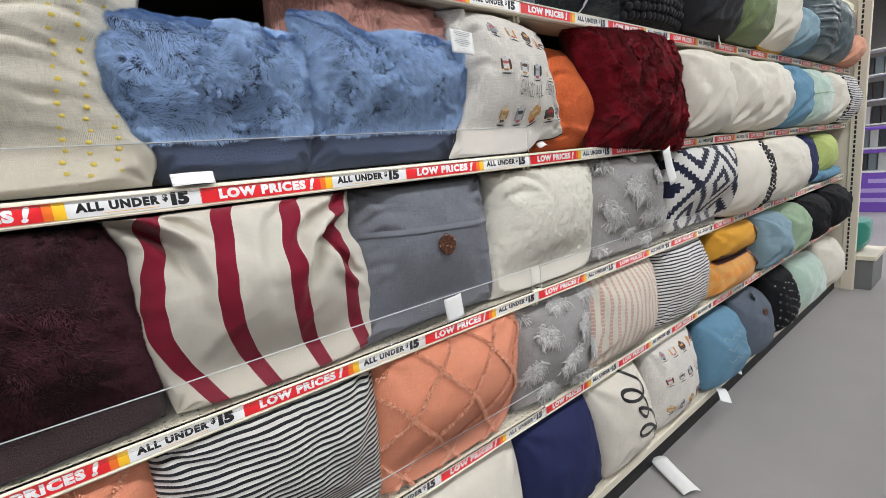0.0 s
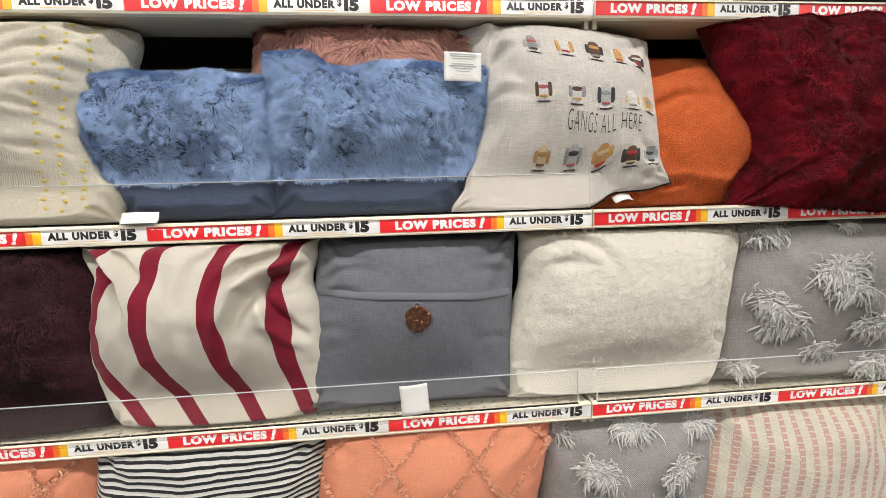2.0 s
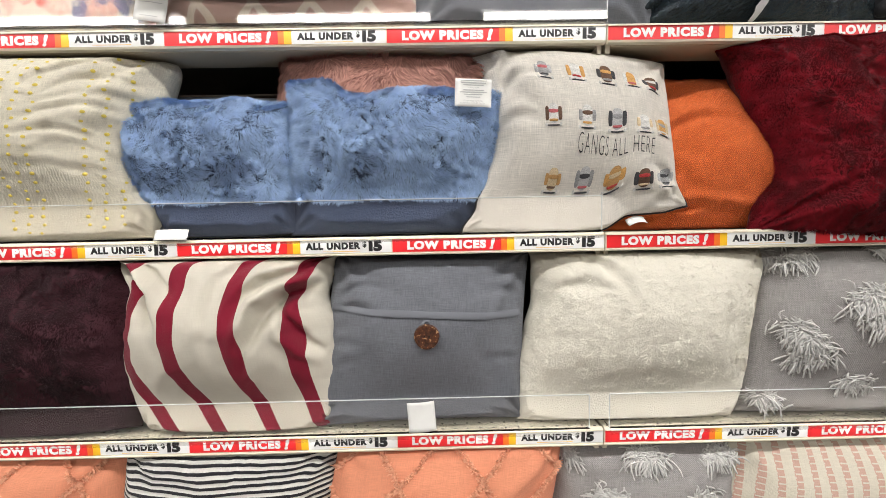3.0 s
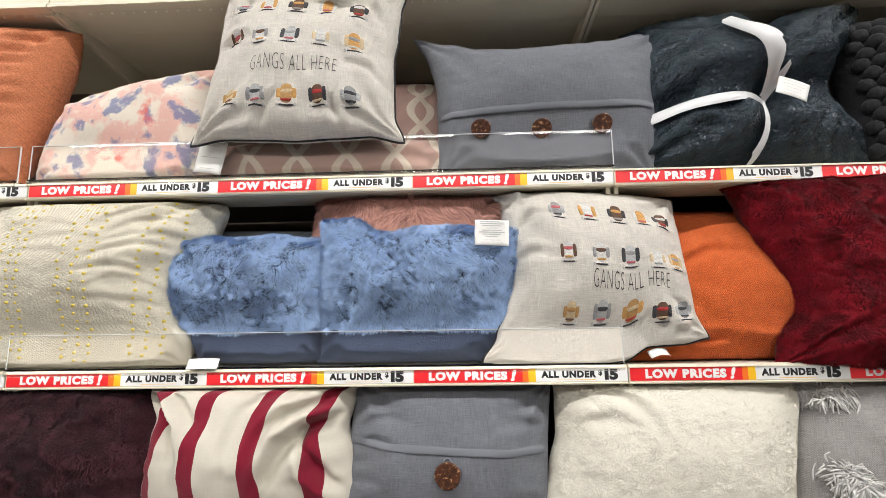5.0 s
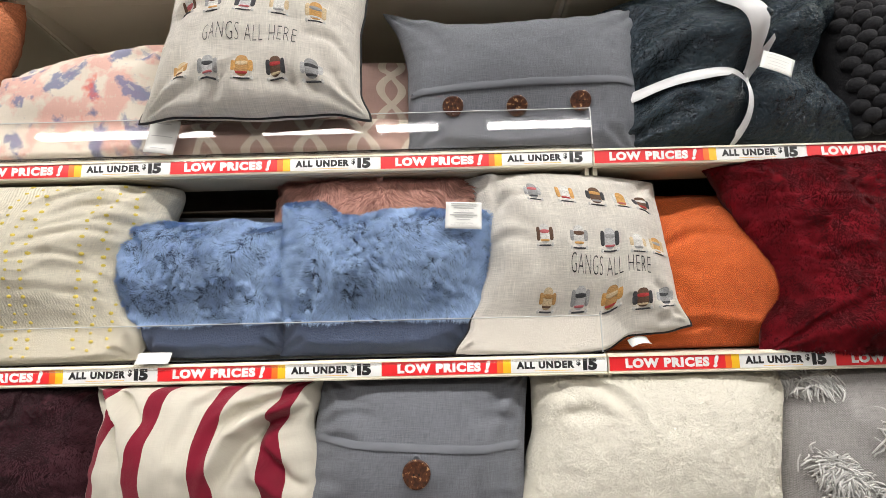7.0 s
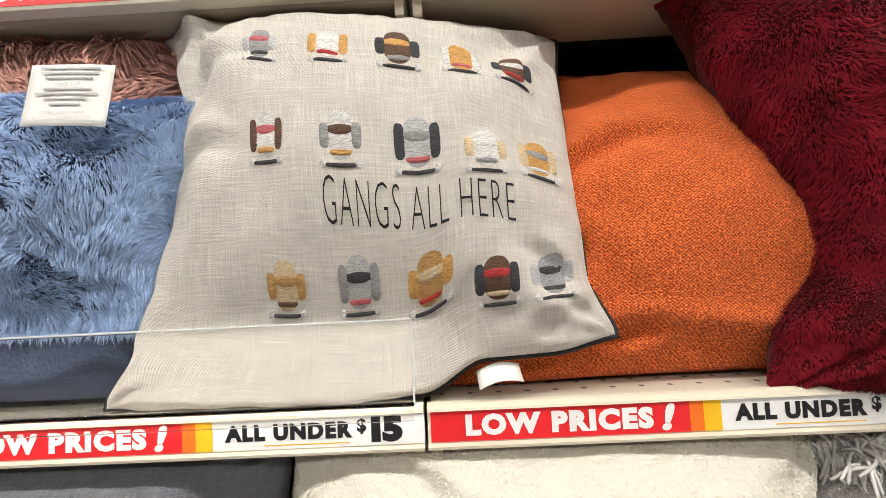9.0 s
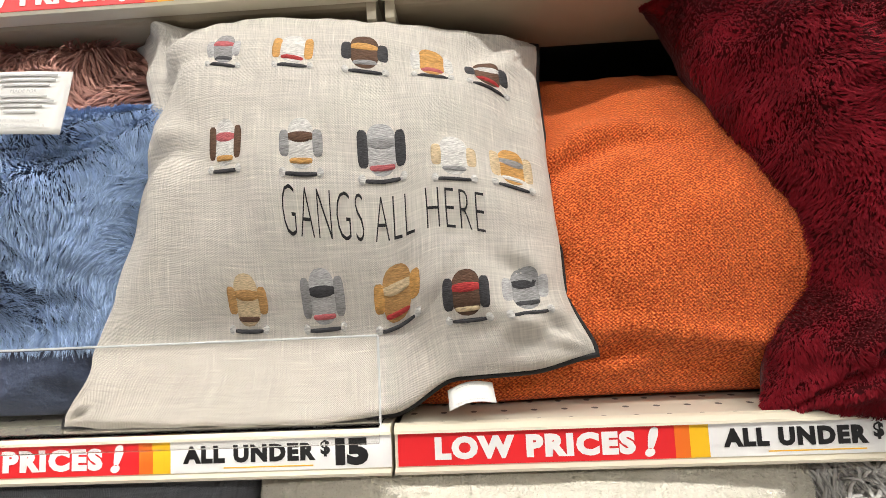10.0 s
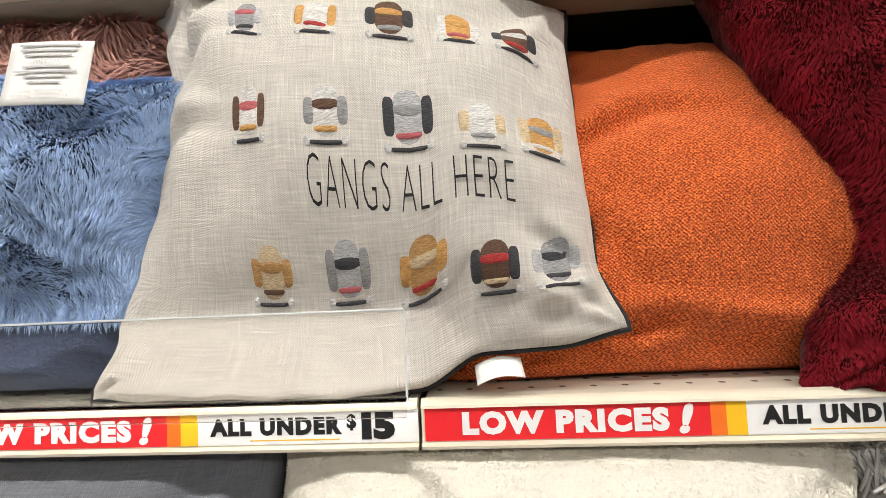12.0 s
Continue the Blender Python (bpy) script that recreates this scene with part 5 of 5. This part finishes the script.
def knots(c, columns, z0, z1, lean, gap, r, material, name="knot", flat=0.45):
    """Columns of little raised knots on the face, each sewn on by itself."""
    verts, faces = [], []
    for a, h in ((1.0, 0.0), (0.85, 0.5), (0.45, 0.9)):
        verts += [(a * r * 1.25 * math.cos(j * math.pi / 4), a * r * math.sin(j * math.pi / 4), h * r * flat * 2) for j in range(8)]
    verts.append((0, 0, r * flat * 2))
    for k in range(2):
        faces += [(k * 8 + j, k * 8 + (j + 1) % 8, k * 8 + 8 + (j + 1) % 8, k * 8 + 8 + j) for j in range(8)]
    faces += [(16 + j, 16 + (j + 1) % 8, 24) for j in range(8)]
    me = mesh_from(name, verts, faces, material)
    for x in columns:
        for i in range(int((z1 - z0) / gap)):
            z = z0 + i * gap + 0.3 * gap * math.sin(x * 300)
            s, t = c.find(x + lean * (z - z0) + 0.0025 * math.sin(i * 2.3 + x * 90), z)
            if abs(s) > c.w * 0.47 or abs(t) > c.h * 0.47:
                continue
            q = c.normal(2 * s / c.w, 2 * t / c.h).to_track_quat("Z", "Y").to_matrix().to_4x4()
            k = 0.8 + 0.4 * ((i * 7 + int(x * 1000)) % 5) / 5
            part(name, me, c.top).matrix_local = Matrix.Translation(c.at(s, t, 0.0004) - c.base) @ q @ Matrix.Scale(k, 4)


knots(gauze, [-1.250, -1.222, -1.200, -1.113, -1.085, -1.060, -0.975, -0.945, -0.912], 1.335, 1.680, 0.12, 0.0155, 0.0032, GAUZEDOT, flat=0.28)
knots(bead, [1.545, 1.575, 1.605, 1.635], 0.96, 1.28, 0.05, 0.020, 0.009, PIPE, "bead")


# black tied pillow: ribbons, bow ends and a printed tag
def lace(*stops):
    """A smooth run of spots through a few stops."""
    out = []
    for (x0, z0), (x1, z1) in zip(stops, stops[1:]):
        out += [foil.find(x0 + (x1 - x0) * i / 8, z0 + (z1 - z0) * i / 8) for i in range(8)]
    return out + [foil.find(*stops[-1])]


foil.ribbon("ribbon", lace((0.060, 1.798), (0.125, 1.818), (0.210, 1.832), (0.300, 1.836)), 0.025, SATIN, 0.016, "white satin ribbon", taut=10)
foil.ribbon("ribbon", lace((0.250, 2.000), (0.275, 1.940), (0.300, 1.880), (0.310, 1.830), (0.303, 1.765), (0.272, 1.706)), 0.025, SATIN, 0.016, "white satin ribbon", taut=10)
foil.ribbon("ribbon_end", lace((0.296, 1.840), (0.310, 1.866), (0.322, 1.892)), 0.024, SATIN, 0.018, "folded white ribbon end")
tag("hang_tag", 0.318, -0.072, 1.828, 0.058, 0.036, 5, 0, 22, 0.002, 5, "white printed hang tag on a ribbon")


def puffs(c, step, r, material):
    """Staggered round puffs of fur over the face."""
    rnd = random.Random(c.seed)
    j, t = 0, -c.h / 2 + step
    while t < c.h / 2 - step * 0.6:
        s = -c.w / 2 + step * (1.0 if j % 2 else 0.6)
        while s < c.w / 2 - step * 0.5:
            p, nn = c.at(s, t, 0.0), c.normal(2 * s / c.w, 2 * t / c.h)
            q = nn.to_track_quat("Z", "Y").to_matrix()
            verts, faces, k = [], [], 10
            for a, h in ((1.0, 0.0), (0.93, 0.45), (0.62, 0.85)):
                verts += [p + q @ Vector((a * r * math.cos(i * 2 * math.pi / k), a * r * math.sin(i * 2 * math.pi / k), h * r * rnd.uniform(0.8, 1.0))) for i in range(k)]
            verts.append(p + nn * r * 0.95)
            for m in range(2):
                faces += [(m * k + i, m * k + (i + 1) % k, m * k + k + (i + 1) % k, m * k + k + i) for i in range(k)]
            faces += [(2 * k + i, 2 * k + (i + 1) % k, 3 * k) for i in range(k)]
            c.add("puff", verts, faces, material)
            s += step
        t += step * 0.85
        j += 1


puffs(puffed, 0.028, 0.0165, CHARBASE)

# looping black line on a white pillow
loop = []
for i in range(161):
    f = i / 160
    q = f * 2 * math.pi * 3.5
    loop.append((0.02 + 0.05 * f + (0.06 + 0.03 * math.sin(q * 0.5)) * math.sin(q), 0.14 - 0.28 * f + 0.045 * math.cos(q + 0.6)))
script.ribbon("stitched_line", loop, 0.013, PRINT_BLACK, 0.0022, "thick black looping stitched line")

# trims on the cushions of the far bays
knots(far1[2], [1.99 + 0.035 * i for i in range(9)], 0.17, 0.50, 0.02, 0.046, 0.0035, PAPER, "sequin")
for i in range(3):
    far1[0].ribbon("faded_print", [(-0.12 + 0.02 * j, 0.07 - 0.05 * i + 0.012 * math.sin(j * 1.9 + i)) for j in range(11)], 0.007, DUSTBLUE, 0.0015, "faded pale print")
button(far1[1], 1.66, 0.40, 0.018, "dark round button")
far5[2].piping(MUSTARD, 0.009, "trim", "yellow fluffy trim")
for i in range(9):
    far5[4].ribbon("pleat", [(-0.22 + 0.044 * j, 0.16 - 0.04 * i + 0.012 * math.sin(j * 0.35 + 1.0)) for j in range(11)], 0.016, STEEL, 0.006)
# the mint pillow's crease, its dark line laid on as a darker ribbon
far4[4].ribbon("crease", [(-0.20 + 0.04 * j, 0.0) for j in range(11)], 0.006, SAGE, 0.002, "darker green strip drawn as a crease")
knots(far4[5], [3.05, 3.075, 3.10], 1.33, 1.65, 0.04, 0.022, 0.009, PIPE, "bead")

# ribbon round the mustard stack
for cc, zz in ((must, 0.76), (must2, 0.735)):
    cc.ribbon("ribbon", [cc.find(x, zz) for x in (1.26, 1.32, 1.40, 1.48, 1.56, 1.64)], 0.022, BROWNRIB, 0.006, "brown tie ribbon")
must2.ribbon("ribbon_end", [must2.find(1.60 + 0.05 * f, 0.735 - 0.13 * f) for f in (0, 0.25, 0.5, 0.75, 1.0)], 0.03, BROWNRIB, 0.010, "hanging end of a brown ribbon")
must.ribbon("ribbon", [must.find(1.60 + 0.02 * f, 0.90 - 0.14 * f) for f in (0, 0.25, 0.5, 0.75, 1.0)], 0.024, BROWNRIB, 0.008, "brown tie ribbon")

# paper tags
care = tag("care_tag", -0.252, -0.050, 1.570, 0.064, 0.050, 8, 0, 3, 0.0012, 0)
for words, w, z in (("MADE FOR", 0.020, 0.0085), ("COVER: MADE IN CHINA", 0.034, -0.0150), ("FILLED AND FINISHED IN U.S.A.", 0.044, -0.0190)):
    part("lettering", text_mesh(words, 0.003, GREYPRINT, 0.0, thick=0.0, fit=(w, 0.0026)), care, "small grey printed words", (0.0, -0.0024, z))
for z, w in ((0.0215, 0.046), (0.0175, 0.044), (0.0135, 0.036), (0.0045, 0.036), (0.0005, 0.048), (-0.0035, 0.032), (-0.0080, 0.024)):
    part("print_bar", box("print_bar", (-w / 2, -0.0022, z - 0.0007), (w / 2, -0.0019, z + 0.0007), GREYPRINT), care)
tag("care_tag", -0.556, -0.078, 2.085, 0.066, 0.075, 2, 0, 1, 0.003, 0, "white paper tag hung over a shelf lip")
tag("shelf_label", -0.355, -0.058, 0.992, 0.050, 0.054, 4, 0, -4, 0.004, 0, "white paper tag stuck to a clear guard")
tag("shelf_label", -0.818, -0.006, 1.330, 0.062, 0.022, 30, 0, 0, 0.002, 0, "small white paper tag on a shelf edge")
tag("care_tag", -0.825, -0.010, 1.748, 0.058, 0.070, 5, 0, 8, 0.003, 3)
tag("care_tag", 0.600, -0.095, 1.235, 0.060, 0.125, 4, 5, -20, 0.008, 0, "long white paper care tag")
tag("care_tag", 0.062, 0.002, 1.337, 0.036, 0.020, 55, 0, -8, 0.006, 2)
tag("care_tag", 1.150, -0.075, 0.145, 0.13, 0.045, 80, 30, 0, 0.006, 0, "white paper tag lying over the base edge")
tag("care_tag", 1.420, -0.035, 0.155, 0.07, 0.045, 60, 30, 0, 0.006, 0)
tag("care_tag", 1.640, -0.030, 0.480, 0.07, 0.040, 20, 30, 20, 0.006, 0)
tag("floor_scrap", 0.645, -0.085, 0.012, 0.075, 0.20, 88, -28, 0, 0.012, 0, "curled white paper scrap on the floor")
tag("shelf_clip", 1.200, -0.020, 1.700, 0.06, 0.05, 10, 20, 10, 0.006, 0, "small white plastic label holder")

# ---- stock on the top shelf ----
REDPACK = plain("red_packaging", (0.55, 0.03, 0.06), 0.3)
for x0, x1, mt, lb in ((-1.80, -1.265, PLAINCREAM, "cream folded pillow on the top shelf"), (-1.25, -1.01, REDPACK, "red packaged pillow on the top shelf"),
                       (-1.00, -0.885, NAVY, "dark blue folded pillow on the top shelf"), (-0.87, -0.63, BWLINE, "striped folded pillow on the top shelf"), (-0.45, -0.06, LINEN, "white folded pillow on the top shelf")):
    Cushion(5, (x0, TOP + 0.26), (x1, TOP + 0.26), (x1, TOP + 0.024), (x0, TOP + 0.024), 0.055, 0.15, 2, 0, 0.0, 0.004, int(x1 * 50), 24).build("packed_pillow", lb, mt, group="stock on the top shelf")

# ---- beyond the end of the run ----
ec = thing("end_shelf", (RIGHT + 0.075, 0, 0), "end cap shelf base in cream and grey", "shelf")
part("base", box("base", (0.0, -0.20, 0.0), (0.42, 0.42, 0.24), plain("grey_base", (0.16, 0.165, 0.16), 0.6), 0.006), ec, "grey base panel")
part("deck", box("deck", (-0.01, -0.215, 0.24), (0.44, 0.43, 0.275), ENAMEL, 0.005), ec)
part("back", box("back", (0.0, 0.02, 0.275), (0.02, 0.42, 2.4), BACKING, 0.003), ec)
Cushion(0, (RIGHT + 0.12, 0.60), (RIGHT + 0.45, 0.60), (RIGHT + 0.45, 0.277), (RIGHT + 0.12, 0.277), -0.05, 0.2, 0, 0, 0.02, 0.005, 120, 24).build("throw_pillow", "teal green pillow on the end cap", cloth("teal_velvet", (0.02, 0.20, 0.15), 0.001, 0.3, 0.1, 0.6, 0.4), group="end cap stock")
STOCK = [plain("carton_" + k, c, 0.45) for k, c in (("dark", (0.05, 0.055, 0.06)), ("white", (0.62, 0.62, 0.62)), ("slate", (0.20, 0.24, 0.26)), ("orange", (0.62, 0.14, 0.03)), ("purple", (0.16, 0.07, 0.42)), ("lilac", (0.42, 0.33, 0.62)))]
rk = thing("display_rack", (6.2, 0.45, 0), "black wire display rack with small boxes", "rack")
for yy in (-0.55, 0.05, 0.65):
    part("post", box("post", (-0.015, yy - 0.015, 0), (0.015, yy + 0.015, 2.3), ENAMEL, 0.003), rk)
for k in range(6):
    part("wire_shelf", box("wire_shelf", (-0.30, -0.56, 0.75 + k * 0.26), (0.0, 0.66, 0.765 + k * 0.26), HOUSING, 0.003), rk)
CARTONS = [box("small_carton", (-0.11, -0.034, 0), (0.0, 0.034, 0.19), STOCK[i], 0.004) for i in (0, 2, 1, 0)]
for k in range(5):
    for j in range(14):
        b = tagged(new("small_carton", CARTONS[(j * 3 + k * 5) % 4]), "small dark boxed item on a rack", "box", "boxed items on the rack")
        b.location = (6.2 - 0.04, -0.06 + j * 0.08, 0.765 + k * 0.26)
for j, (yy, zz, col, nm, lb) in enumerate(((-0.25, 0.0, 4, "purple_carton", "large purple printed carton on the floor"), (0.45, 0.0, 4, "purple_carton", "large purple printed carton on the floor"), (-0.25, 0.62, 5, "lilac_carton", "lilac printed carton on another carton"), (0.35, 0.62, 4, "purple_carton", "purple printed carton on another carton"))):
    p = thing(nm, (8.3, yy, zz), lb, "box", "cartons")
    part("carton", box("carton", (-0.3, -0.32, 0), (0.3, 0.32, 0.61), STOCK[col], 0.01), p)
    for q in range(3):
        part("print_bar", box("print_bar", (-0.304, -0.24, 0.15 + q * 0.14), (-0.301, 0.20 - q * 0.08, 0.21 + q * 0.14), STOCK[5 if col == 4 else 4]), p)
for k in range(3):
    o = tagged(new("orange_carton", box("orange_carton", (-0.2, -0.3, 0), (0.2, 0.3, 0.30), STOCK[3], 0.01)), "orange boxed item on a stack", "box", "orange cartons")
    o.location = (8.35, 0.0, 1.231 + k * 0.302)
